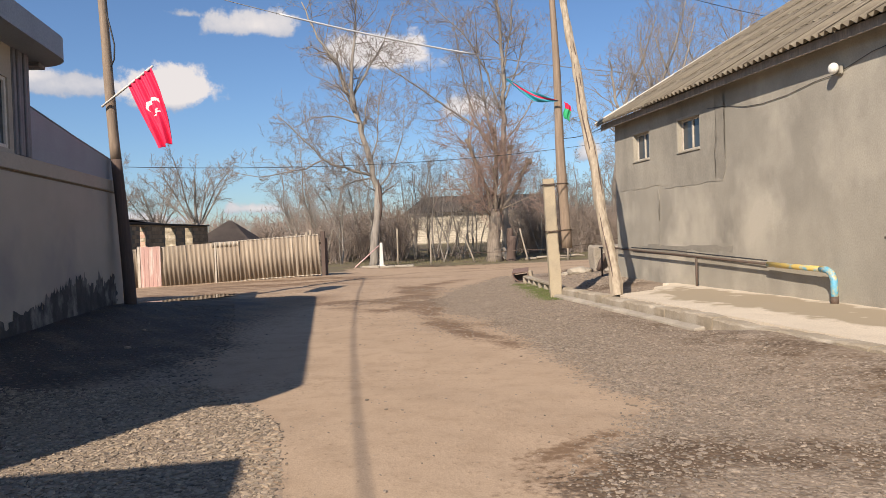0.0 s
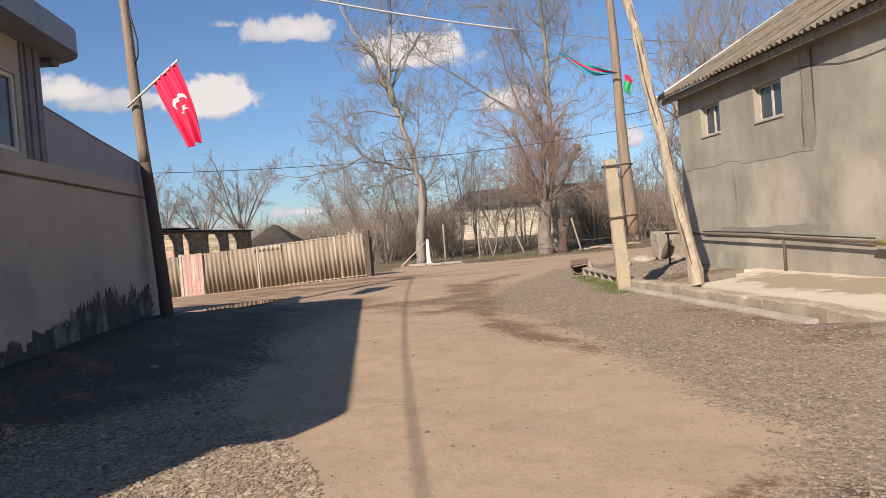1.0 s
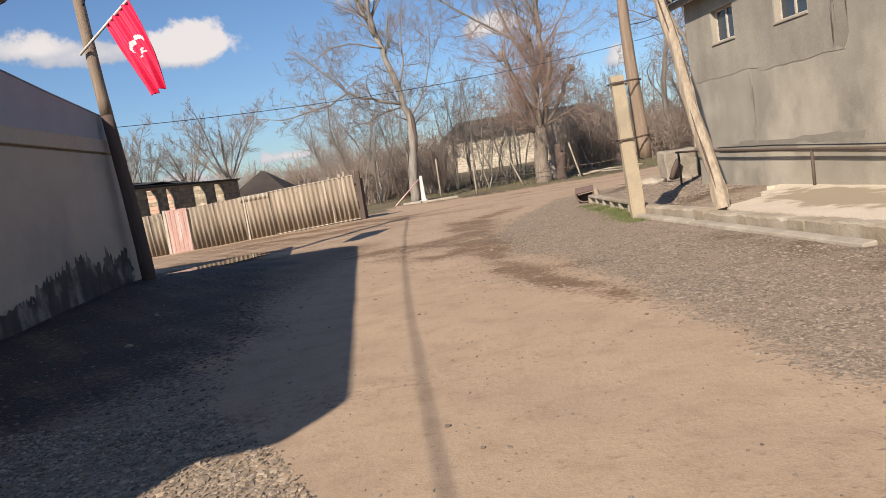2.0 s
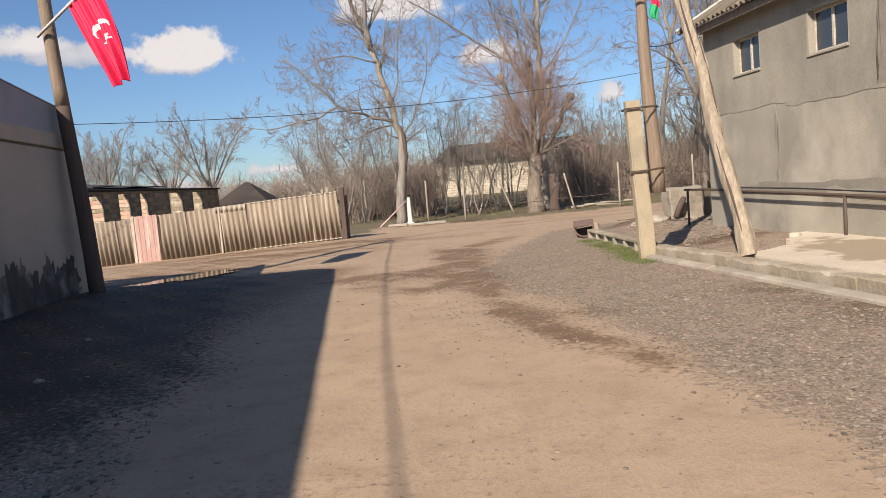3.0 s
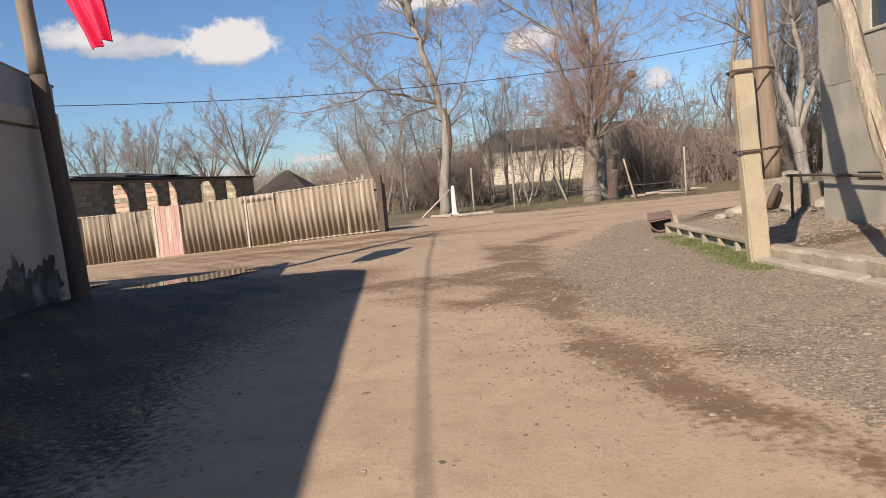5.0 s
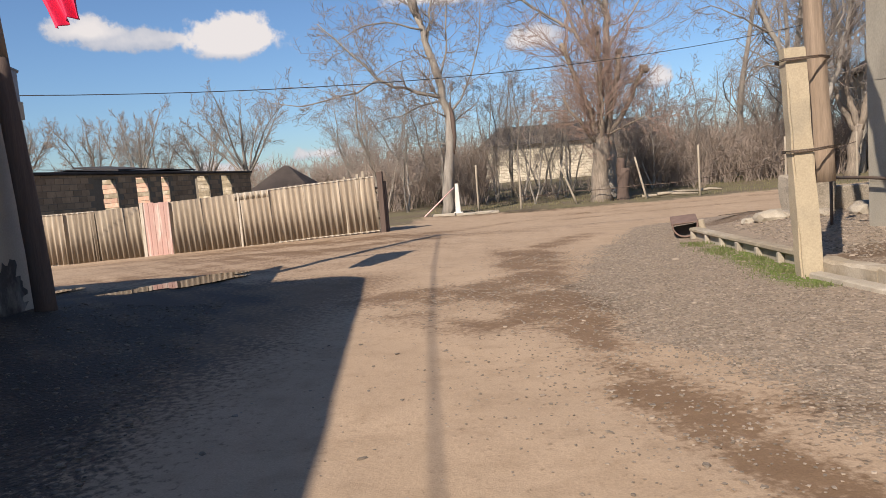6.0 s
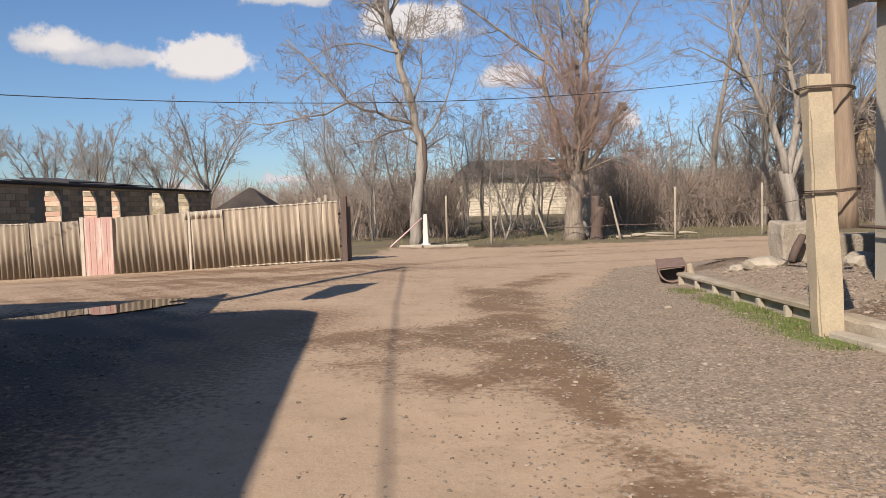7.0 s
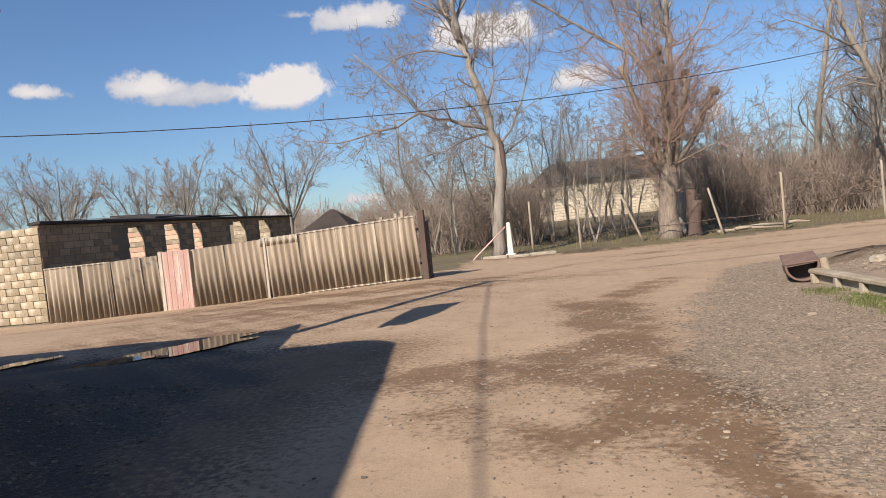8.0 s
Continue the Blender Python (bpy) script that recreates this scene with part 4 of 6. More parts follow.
tube("hanging_cable", [(-7.70, 14.05, 7.6), (-7.58, 14.02, 7.1), (-7.50, 14.02, 6.7), (-7.52, 14.02, 6.35), (-7.62, 14.03, 6.15)], 0.02, CABLE, lp, sides=6)
tube("crossarm", [(-8.3, 14.1, 8.75), (-7.3, 14.1, 8.75)], 0.05, IRON, lp, sides=6)

# ---- flags ----
def cloth(name, fn, nu, nv, mat_index, mats, parent, thick=0.004):
    """A folded cloth from a function of (s, t) in 0..1; a colour for each cell."""
    v = [fn(i / nu, j / nv) for j in range(nv + 1) for i in range(nu + 1)]
    f = [(j * (nu + 1) + i, j * (nu + 1) + i + 1, (j + 1) * (nu + 1) + i + 1, (j + 1) * (nu + 1) + i) for j in range(nv) for i in range(nu)]
    me = bpy.data.meshes.new(name)
    me.from_pydata([tuple(p) for p in v], [], f)
    for m in mats:
        me.materials.append(m)
    for p in me.polygons:
        i, j = p.index % nu, p.index // nu
        p.material_index = mat_index((i + 0.5) / nu, (j + 0.5) / nv)
    me.shade_smooth()
    ob = new(name, me)
    ob.parent = parent
    s = ob.modifiers.new("thickness", "SOLIDIFY")
    s.thickness = thick
    return ob


flag = empty("flag")
tagged(flag, "red flag with white crescent and star on a pale stick", "flag")
S0, S1 = Vector((-7.86, 13.98, 5.16)), Vector((-6.42, 13.62, 6.05))
tube("stick", [S0, S1], 0.03, WHITE_PAINT, flag, "pale wooden stick", sides=8)
HANG0, HANG1 = S0.lerp(S1, 0.52), S0.lerp(S1, 0.97)
FOOT0, FOOT1 = Vector((-6.32, 13.50, 4.02)), Vector((-5.92, 13.42, 4.14))


def red_cloth(s, t):
    top, foot = HANG0.lerp(HANG1, s), FOOT0.lerp(FOOT1, s)
    p = top.lerp(foot, t)
    p.x += 0.10 * math.sin(math.pi * t) * (s - 0.2)
    fold = 0.05 * math.sin(s * 15 + t * 2.2) * (0.25 + t) + 0.03 * math.sin(s * 31 - t * 3)
    return p + Vector((0.25 * fold, fold, 0.03 * math.sin(9 * s + 3 * t) * t))


def red_or_white(s, t):
    x, y = (s - 0.55) * 0.62, (t - 0.42) * 2.0
    crescent = x * x + y * y < 0.17 ** 2 and (x - 0.02) ** 2 + (y - 0.07) ** 2 > 0.135 ** 2
    xs, ys = x - 0.02, y - 0.24
    ang = math.atan2(xs, ys) % (2 * math.pi / 5)
    star = math.hypot(xs, ys) < 0.10 * (0.45 + 0.55 * abs(ang - math.pi / 5) / (math.pi / 5))
    return 1 if crescent or star else 0


cloth("red_cloth", red_cloth, 44, 130, red_or_white, [RED, WHITE_CLOTH], flag)

flag2 = empty("flag")
tagged(flag2, "narrow twisted flag in teal, red and green tied to a pole", "flag")


def tri_cloth(s, t):
    p = Vector((2.36, 14.62, 5.70)).lerp(Vector((3.62, 14.25, 5.02)), s)
    p.z -= 0.12 * math.sin(math.pi * s) * 1.2
    wide = 0.02 + 0.20 * math.sin(math.pi * min(1, s * 0.9 + 0.05))
    turn = 2.4 * s + 0.5
    return p + Vector((0.02 * math.sin(8 * s), wide * (t - 0.5) * math.cos(turn) * 0.8 + 0.03 * math.sin(12 * s + 9 * t), wide * (t - 0.5) * (0.5 + 0.5 * abs(math.sin(turn)))))


cloth("long_cloth", tri_cloth, 60, 12, lambda s, t: 0 if t < 0.5 else 1 if t < 0.72 else 0, [TEAL, RED], flag2)


def scrap(s, t):
    return Vector((3.80 + 0.16 * s + 0.03 * math.sin(6 * t), 14.30 + 0.03 * math.sin(9 * s), 5.0 - 0.42 * t - 0.1 * s))


cloth("cloth_end", scrap, 10, 16, lambda s, t: 1 if t < 0.4 else 0, [GREEN_CLOTH, RED], flag2)

# ---- wires ----
def wire(a, b, sag, r, mat, label):
    return tagged(tube("overhead_wire", sag_line(a, b, sag), r, mat, sides=5), label, "wire", "overhead wires")


wire((-23.0, 18.3, 5.35), (13.5, 37.3, 7.1), 1.35, 0.013, CABLE, "black overhead wire crossing before the trees")
wire((-7.85, 14.1, 8.7), (-4.6, -16, 8.4), 0.5, 0.016, CABLE, "black bundled overhead cable along the road")
wire((-7.85, 14.1, 8.75), (8.9, 20.0, 6.75), 0.55, 0.012, CABLE_GREY, "thin grey overhead wire to the house roof")
tagged(tube("cable_sleeve", sag_line((-7.85, 14.1, 8.75), (8.9, 20.0, 6.75), 0.55, 40)[10:24], 0.028, CABLE_PALE, sides=6), "pale sleeve on the overhead wire", "wire")
wire((3.65, 14.6, 9.2), (10.5, 13.0, 7.2), 0.35, 0.012, CABLE, "thin black wire from the pole to the house roof")
wire((3.65, 14.6, 8.8), (24, 27, 9.5), 0.6, 0.010, CABLE, "thin black wire passing behind the house")
wire((3.65, 14.6, 4.1), (5.75, 17.7, 4.86), 0.12, 0.010, CABLE, "thin black wire tied to the eave")

# ---- left building: long plastered wall, upper storey with a deep eave ----
LEFT = frame_at((-7.95, 15.0), (0.143, -0.99))
lb = empty("building", LEFT)
tagged(lb, "off-white plastered building with a deep pale blue eave", "building")
part("lower_wall", box((0, -0.3, -0.3), (34, 0.0, 3.02), 0.01), WHITEWASH, lb)
part("wall_band", box((-0.02, -0.3, 3.06), (34, 0.035, 3.34), 0.012), WHITEWASH, lb)
part("ledge_joint", box((0, -0.28, 3.0), (34, -0.03, 3.08)), MORTAR, lb)
part("end_wall", box((0, -7.0, -0.3), (0.3, -0.3, 3.34)), WHITEWASH, lb)
sheet = bmesh.new()
top = [(0.0, 3.80), (1.6, 3.93), (3.4, 4.08), (5.72, 4.30)]
fr = [sheet.verts.new((u, 0.0, 3.34)) for u, _ in top] + [sheet.verts.new((u, 0.0, z)) for u, z in reversed(top)]
sheet.faces.new(fr)
ex = bmesh.ops.extrude_face_region(sheet, geom=list(sheet.faces))
for g in ex["geom"]:
    if isinstance(g, bmesh.types.BMVert):
        g.co.y -= 0.06
bmesh.ops.recalc_face_normals(sheet, faces=sheet.faces)
part("parapet_sheet", sheet, SHEET_BLUE, lb, "pale blue-grey sheet with a sloping top")
tube("parapet_trim", [(u, -0.02, z + 0.02) for u, z in [(-0.06, 3.795)] + top], 0.03, RIB_GREY, lb, "dark edge trim", sides=6)
part("annex_roof", box((0.1, -7.0, 3.40), (5.7, -0.1, 3.55)), FELT, lb)
part("upper_wall", pierced_wall(6.45, 18.6, 3.342, 5.3, -0.25, -0.02, [(6.62, 8.3, 3.42, 4.66), (10, 12, 3.42, 4.66), (14, 16, 3.42, 4.66)]), WHITEWASH, lb)
part("upper_end_wall", box((5.75, -7, 3.56), (6.0, -0.3, 5.3)), WHITEWASH, lb)
part("upper_back_wall", box((6, -7, 3.56), (18.6, -6.8, 5.3)), WHITEWASH, lb)
for k in range(5):
    part("rib", box((5.74 + 0.145 * k, -0.25, 3.342), (5.85 + 0.145 * k, 0.015 + 0.02 * (k % 2), 5.28), 0.015), RIB_GREY, lb, "dark grey ribbed sheet")
part("rib_backing", box((5.74, -0.25, 3.345), (6.45, -0.01, 5.27)), RIB_GREY, lb)
for a in (6.62, 10, 14):
    b = a + (1.68 if a < 8 else 2)
    w = empty("window")
    w.parent = lb
    fb = bmesh.new()
    for lo, hi in (((a, -0.14, 3.42), (a + 0.07, -0.05, 4.66)), ((b - 0.07, -0.14, 3.42), (b, -0.05, 4.66)), ((a + 0.07, -0.14, 3.42), (b - 0.07, -0.05, 3.49)), ((a + 0.07, -0.14, 4.59), (b - 0.07, -0.05, 4.66)), (((a + b) / 2 - 0.04, -0.14, 3.49), ((a + b) / 2 + 0.04, -0.05, 4.59))):
        add_box(fb, lo, hi, 0.008)
    part("window_frame", fb, WHITE_PAINT, w)
    part("pane", box((a + 0.07, -0.1, 3.49), ((a + b) / 2 - 0.04, -0.095, 4.59)), GLASS, w)
    part("pane", box(((a + b) / 2 + 0.04, -0.1, 3.49), (b - 0.07, -0.095, 4.59)), GLASS, w)
def rounded_slab(u0, u1, y0, y1, z0, z1, ra, rb):
    """A flat box whose two outer corners are rounded in plan."""
    rim = [(u0, y0)] + [(u0 + ra - ra * math.cos(a), y1 - ra + ra * math.sin(a)) for a in np.linspace(0, math.pi / 2, 9)]
    rim += [(u1 - rb + rb * math.sin(a), y1 - rb + rb * math.cos(a)) for a in np.linspace(0, math.pi / 2, 9)] + [(u1, y0)]
    bm = bmesh.new()
    a, b = [bm.verts.new((u, y, z0)) for u, y in rim], [bm.verts.new((u, y, z1)) for u, y in rim]
    bm.faces.new(a), bm.faces.new(b[::-1])
    for i in range(len(rim)):
        j = (i + 1) % len(rim)
        bm.faces.new([a[j], a[i], b[i], b[j]])
    bmesh.ops.recalc_face_normals(bm, faces=bm.faces)
    return bm


part("eave", rounded_slab(4.85, 18.7, -7.2, 0.56, 5.24, 5.66, 0.8, 0.45), SHEET_BLUE, lb, "deep pale blue-grey eave box")
part("eave_end", box((5.06, -0.9, 5.15), (5.38, 0.06, 5.238), 0.02, None, 0.012, 3), RIB_GREY, lb, "broken dark eave end")
part("roof_top", box((6.3, -7.0, 5.665), (18.0, -0.4, 5.72)), FELT, lb)
part("upper_wall", box((21.6, -7.0, 3.342), (34, -0.02, 5.4)), WHITEWASH, lb)
part("eave", box((21.2, -7.2, 5.402), (34.3, 0.12, 5.78), 0.02), SHEET_BLUE, lb)


def damp_blot(u, z, ru, rz, seed, off):
    """A blot of blackened damp with a torn rim, as thin as paint."""
    rnd = random.Random(seed)
    n = 44
    ph = [rnd.uniform(0, 6.3) for _ in range(4)]
    v = [(u, off, z)]
    for i in range(n):
        a = 2 * math.pi * i / n
        k = 1 + 0.16 * math.sin(2 * a + ph[0]) + 0.14 * math.sin(5 * a + ph[1]) + 0.10 * math.sin(9 * a + ph[2]) + 0.09 * math.sin(15 * a + ph[3]) + rnd.uniform(-0.08, 0.08)
        v.append((u + ru * k * math.cos(a), off, max(-0.1, z + rz * k * math.sin(a))))
    return finish("damp_stain", v, [(0, 1 + (i + 1) % n, 1 + i) for i in range(n)], MOULD, lb, "blackened damp on the plaster")


rnd = random.Random(17)
for k in range(46):
    if k < 20:
        u, top = 1.0 + 0.26 * k + rnd.uniform(-0.1, 0.1), rnd.uniform(0.55, 0.92) - 0.10 * max(0, k - 14) * 0.35
        damp_blot(u, top * 0.62, rnd.uniform(0.2, 0.42), top * rnd.uniform(0.35, 0.62), k, 0.003 + 0.0004 * k)
    else:
        u = 6.3 + (k - 20) * 0.62 + rnd.uniform(-0.2, 0.2)
        damp_blot(u, rnd.uniform(0.05, 0.25), rnd.uniform(0.4, 0.8), rnd.uniform(0.2, 0.45), k, 0.003 + 0.0004 * k)
for k in range(8):
    damp_blot(1.2 + 0.75 * k, 0.12, 0.6, 0.28, 80 + k, 0.0225 + 0.0004 * k)

# ---- fence of corrugated sheets ----
fence = empty("fence", frame_at((-16.2, 27.09), (11.98, -0.56)))
tagged(fence, "weathered corrugated asbestos sheet fence with a pink gate", "fence")


def fence_z(u):
    return -0.32 + 0.47 * min(1, max(0, (u - 2.5) / 9.5))


fv, ff = corrugated(1.15, 1.75, 6, 0.058, 0.008, 8)
fence_mesh = bpy.data.meshes.new("sheet")
fence_mesh.from_pydata(fv, [], ff)
fence_mesh.materials.append(SLATE_FENCE)
fence_mesh.shade_smooth()
ev, ef = corrugated(1.15, 0.05, 6, 0.0585, 0.010, 8)
edge_mesh = bpy.data.meshes.new("sheet_edge")
edge_mesh.from_pydata(ev, [], ef)
edge_mesh.materials.append(SLATE_PALE)
edge_mesh.shade_smooth()
ev2, ef2 = corrugated(1.15, 0.23, 6, 0.060, 0.014, 8)
edge_wide = bpy.data.meshes.new("sheet_edge")
edge_wide.from_pydata(ev2, [], ef2)
edge_wide.materials.append(SLATE_PALE)
edge_wide.shade_smooth()
rnd = random.Random(11)
UP = Matrix.Rotation(radians(90), 4, "X")
starts = [0.02, 1.13, 2.2, 2.76] + [4.9 + 1.145 * k for k in range(6)]
for k, u in enumerate(starts):
    z = fence_z(u + 0.05) + rnd.uniform(-0.012, 0.012)
    lift = 0.02 if u < 4 else 0.03
    ob = new("sheet", fence_mesh)
    ob.parent = fence
    lean = rnd.uniform(-0.4, 0.4) - (2.6 if u > 2 else 0.6)
    m = Matrix.Translation((u, 0.012 * (k % 2), z)) @ Matrix.Rotation(radians(lean), 4, "Y") @ UP
    ob.matrix_basis = m
    bot = new("sheet_edge", edge_mesh)
    bot.parent = fence
    bot.matrix_basis = m @ Matrix.Translation((0, 0.0, 0.0015))
    if k in (0, 1, 6, 7, 8, 9):
        e = new("sheet_edge", edge_wide if k == 6 else edge_mesh)
        e.parent = fence
        e.matrix_basis = m @ Matrix.Translation((0, 1.75 - (0.22 if k == 6 else 0.06), 0.0016))
# pink gate between its posts
gate = empty("gate")
gate.parent = fence
for k in range(5):
    part("plank", box((4.02 + 0.175 * k, -0.07, fence_z(4.4) + 0.06), (4.19 + 0.175 * k, -0.035, fence_z(4.4) + 1.80 + 0.012 * math.sin(k * 2.2)), 0.006), PINK, gate)
for z in (0.35, 1.45):
    part("rail", box((4.04, -0.034, fence_z(4.4) + z), (4.86, 0.01, fence_z(4.4) + z + 0.09), 0.006), PINK, gate)
part("gate_post", box((3.88, -0.07, fence_z(4) - 0.1), (4.0, 0.05, fence_z(4) + 1.84), 0.01), SLATE_PALE, fence)
part("seam_batten", box((7.23, -0.09, fence_z(7.3)), (7.30, -0.03, fence_z(7.3) + 1.76), 0.006), SLATE_PALE, fence, "pale upright batten")
part("end_post", box((11.80, -0.05, 0.0), (11.97, 0.14, 2.0), 0.01), WOOD_DARK, fence, "dark timber end post")
part("side_return", box((11.92, 0.14, 0.05), (11.99, 0.45, 1.7), 0.01), WOOD_DARK, fence, "dark boarded return")
for u, h in ((11.3, 2.05), (11.12, 1.98), (10.7, 1.93)):
    part("stake", box((u, 0.03, 0.1), (u + 0.09, 0.1, h), 0.008), POST_GREY, fence)
for z in (0.45, 1.4):
    tube("rail", [(0.1, 0.14, z - 0.3), (5, 0.14, z - 0.15), (11.8, 0.14, z + 0.1)], 0.035, WOOD_GREY, fence, sides=6)

# ---- roofless limestone shell behind the fence ----
shell = empty("unfinished_house", frame_at((-16.3, 27.15), (1.35, 18.0)))
tagged(shell, "unfinished roofless limestone block house with window openings", "house")
SH = 2.78
openings = [(3.7, 5.12, 0.7, 2.62), (6.5, 7.43, 0.7, 2.66), (8.5, 9.16, 0.7, 2.66), (11.6, 13.08, 0.7, 2.66), (14.5, 15.66, 0.7, 2.66)]


def block_wall(name, mat, u0, u1, z0, z1, y0, holes, parent, seed, bl=0.40, bh=0.19, depth=0.1, out=-1):
    """Courses of blocks standing a little proud of the mortar."""
    rnd = random.Random(seed)
    v, f = [], []
    z, row = z0, 0
    while z < z1 - 0.05:
        u = u0 - (0.2 if row % 2 else 0.0)
        while u < u1:
            a, b = max(u, u0) + 0.010, min(u + bl, u1) - 0.010
            if b - a > 0.06 and not any(a < h[1] and b > h[0] and z + bh > h[2] and z < h[3] for h in holes):
                k = len(v)
                p = y0 + out * (0.008 + rnd.uniform(0, 0.012))
                q = y0 - out * depth
                zt = min(z + bh, z1) - 0.022
                v += [(a, p, z), (b, p, z), (b, p, zt), (a, p, zt), (a, q, z), (b, q, z), (b, q, zt), (a, q, zt)]
                f += [(k, k + 1, k + 2, k + 3), (k + 1, k, k + 4, k + 5), (k + 2, k + 1, k + 5, k + 6), (k + 3, k + 2, k + 6, k + 7), (k, k + 3, k + 7, k + 4)]
            u += bl
        z += bh
        row += 1
    ob = finish(name, v, f, mat, parent)
    ob["kind"] = "stuff"
    return ob


part("side_wall", pierced_wall(0, 18.2, -0.4, SH, 0.0, 0.28, openings), MORTAR, shell)
block_wall("masonry", LIMESTONE_DULL, 0, 18.2, 0.2, SH, 0.0, openings, shell, 2, 0.475, 0.226)
for a, b, c, d in openings:
    zz, k = c, 0
    while zz < d - 0.05:
        part("block", box((b - 0.012, 0.02 + 0.03 * (k % 2), zz + 0.006), (b + 0.3, 0.62 + 0.02 * (k % 3), min(zz + 0.19, d) - 0.006), 0.008), (BRICK_PINK if k % 3 else LIMESTONE) if a < 10 else LIMESTONE, shell)
        zz += 0.19
        k += 1
part("coping", box((-0.05, -0.12, SH + 0.002), (18.3, 0.34, SH + 0.10), 0.015, None, 0.012, 5), FELT, shell, "black felt coping")
part("back_wall", box((0.56, 6.2, -0.4), (18.2, 6.6, SH - 0.1)), MORTAR, shell)
part("north_wall", box((17.8, 0.56, -0.4), (18.2, 6.2, SH - 0.1)), MORTAR, shell)
part("front_wall", box((0.02, 0.29, -0.4), (0.45, 9.0, SH - 0.14)), MORTAR, shell)
blocks = [None, None]
for k, L in enumerate((0.463, 0.225)):
    bv = box((0.0, 0.0, 0.0), (0.06, L, 0.213), 0.010, None, 0.008, k)
    blocks[k] = bpy.data.meshes.new("block")
    bv.to_mesh(blocks[k])
    bv.free()
    blocks[k].materials.append(LIMESTONE)
rnd = random.Random(8)
for r in range(13):
    y = 0.0
    half = r % 2
    while y < 4.2:
        k = 1 if half and y == 0.0 else 0
        ob = new("block", blocks[k])
        ob.parent = shell
        ob.matrix_basis = Matrix.Translation((-0.035 + rnd.uniform(-0.008, 0.008), y, -0.22 + 0.226 * r + rnd.uniform(-0.006, 0.006))) @ Matrix.Rotation(radians(rnd.uniform(-0.6, 0.6)), 4, "X")
        y += 0.24 if k else 0.475
bmesh_top = box((0.02, 2.9, SH - 0.10), (0.5, 8.9, SH + 0.02), 0.01)
part("front_coping", bmesh_top, FELT, shell)
# dark low roof beyond the shell
fr_ = bmesh.new()
pts = [(0, 0, 0), (15, 0, 0.15), (15, 5, 0.15), (0, 5, 0.1), (2.6, 1.6, 0.42), (12.5, 1.6, 0.40), (12.5, 3.4, 0.40), (2.6, 3.4, 0.42)]
vv = [fr_.verts.new(p) for p in pts]
for q in ((0, 1, 5, 4), (1, 2, 6, 5), (2, 3, 7, 6), (3, 0, 4, 7), (4, 5, 6, 7), (3, 2, 1, 0)):
    fr_.faces.new([vv[i] for i in q])
shed = empty("shed", frame_at((-23.0, 41.0), (1.35, 18.0)))
tagged(shed, "low shed with a sagging black felt roof", "shed")
roof_part = part("roof", fr_, FELT, shed)
roof_part.matrix_basis = Matrix.Translation((0, -0.2, 3.25))
part("wall", box((0.2, 0.2, -0.4), (14.6, 4.7, 3.26)), MORTAR, shed)
for k in range(4):
    plate = part("felt_sheet", box((0, -0.5, 0), (3.4, 2.4, 0.05), 0.01, None, 0.03, 70 + k), FELT, shed, "loose black felt sheet")
    plate.matrix_basis = pose(0.6 + 2.9 * k, 0.1, 3.50 + 0.05 * math.sin(k * 2.3), 5 + 1.5 * math.sin(k * 1.7), -1.2 + 1.6 * math.cos(k * 1.9), 0)

# ---- trees ----
def grow(rng, segs, p, d, r, length, level, spec):
    """A limb as a bent, tapering line, and its side branches."""
    n = max(2, int(spec["nodes"][level]))
    step = length / n
    pts, rad = [p.copy()], [r]
    tip = r * spec["taper"][level]
    q, e = p.copy(), d.copy()
    for i in range(n):
        e = e + rng.normal(0, spec["bend"][level], 3)
        e[2] += spec["rise"][level]
        e /= np.linalg.norm(e)
        q = q + e * step
        pts.append(q.copy())
        rad.append(r + (tip - r) * (i + 1) / n)
    segs.append((level, pts, rad))
    if level + 1 >= spec["levels"]:
        return
    count = int(spec["count"][level] * rng.uniform(0.8, 1.2) + 0.5)
    lo = spec["bare"][level]
    for k in range(count):
        s = lo + (1 - lo) * (k + rng.uniform(0.1, 0.9)) / count
        i = min(n - 1, int(s * n))
        w = s * n - i
        b = pts[i] * (1 - w) + pts[i + 1] * w
        axis_dir = pts[i + 1] - pts[i]
        axis_dir = axis_dir / np.linalg.norm(axis_dir)
        side = np.cross(axis_dir, rng.normal(0, 1, 3))
        side /= np.linalg.norm(side) + 1e-9
        a = radians(spec["angle"][level] * rng.uniform(0.65, 1.3))
        nd = axis_dir * math.cos(a) + side * math.sin(a)
        rr = (rad[i] * (1 - w) + rad[i + 1] * w) * spec["thin"][level] * rng.uniform(0.75, 1.15)
        ln = length * spec["ratio"][level] * (1 - spec["short"][level] * s) * rng.uniform(0.65, 1.25)
        grow(rng, segs, b, nd, max(rr, spec["least"]), ln, level + 1, spec)


SIDES = (9, 6, 4, 3, 3, 3)


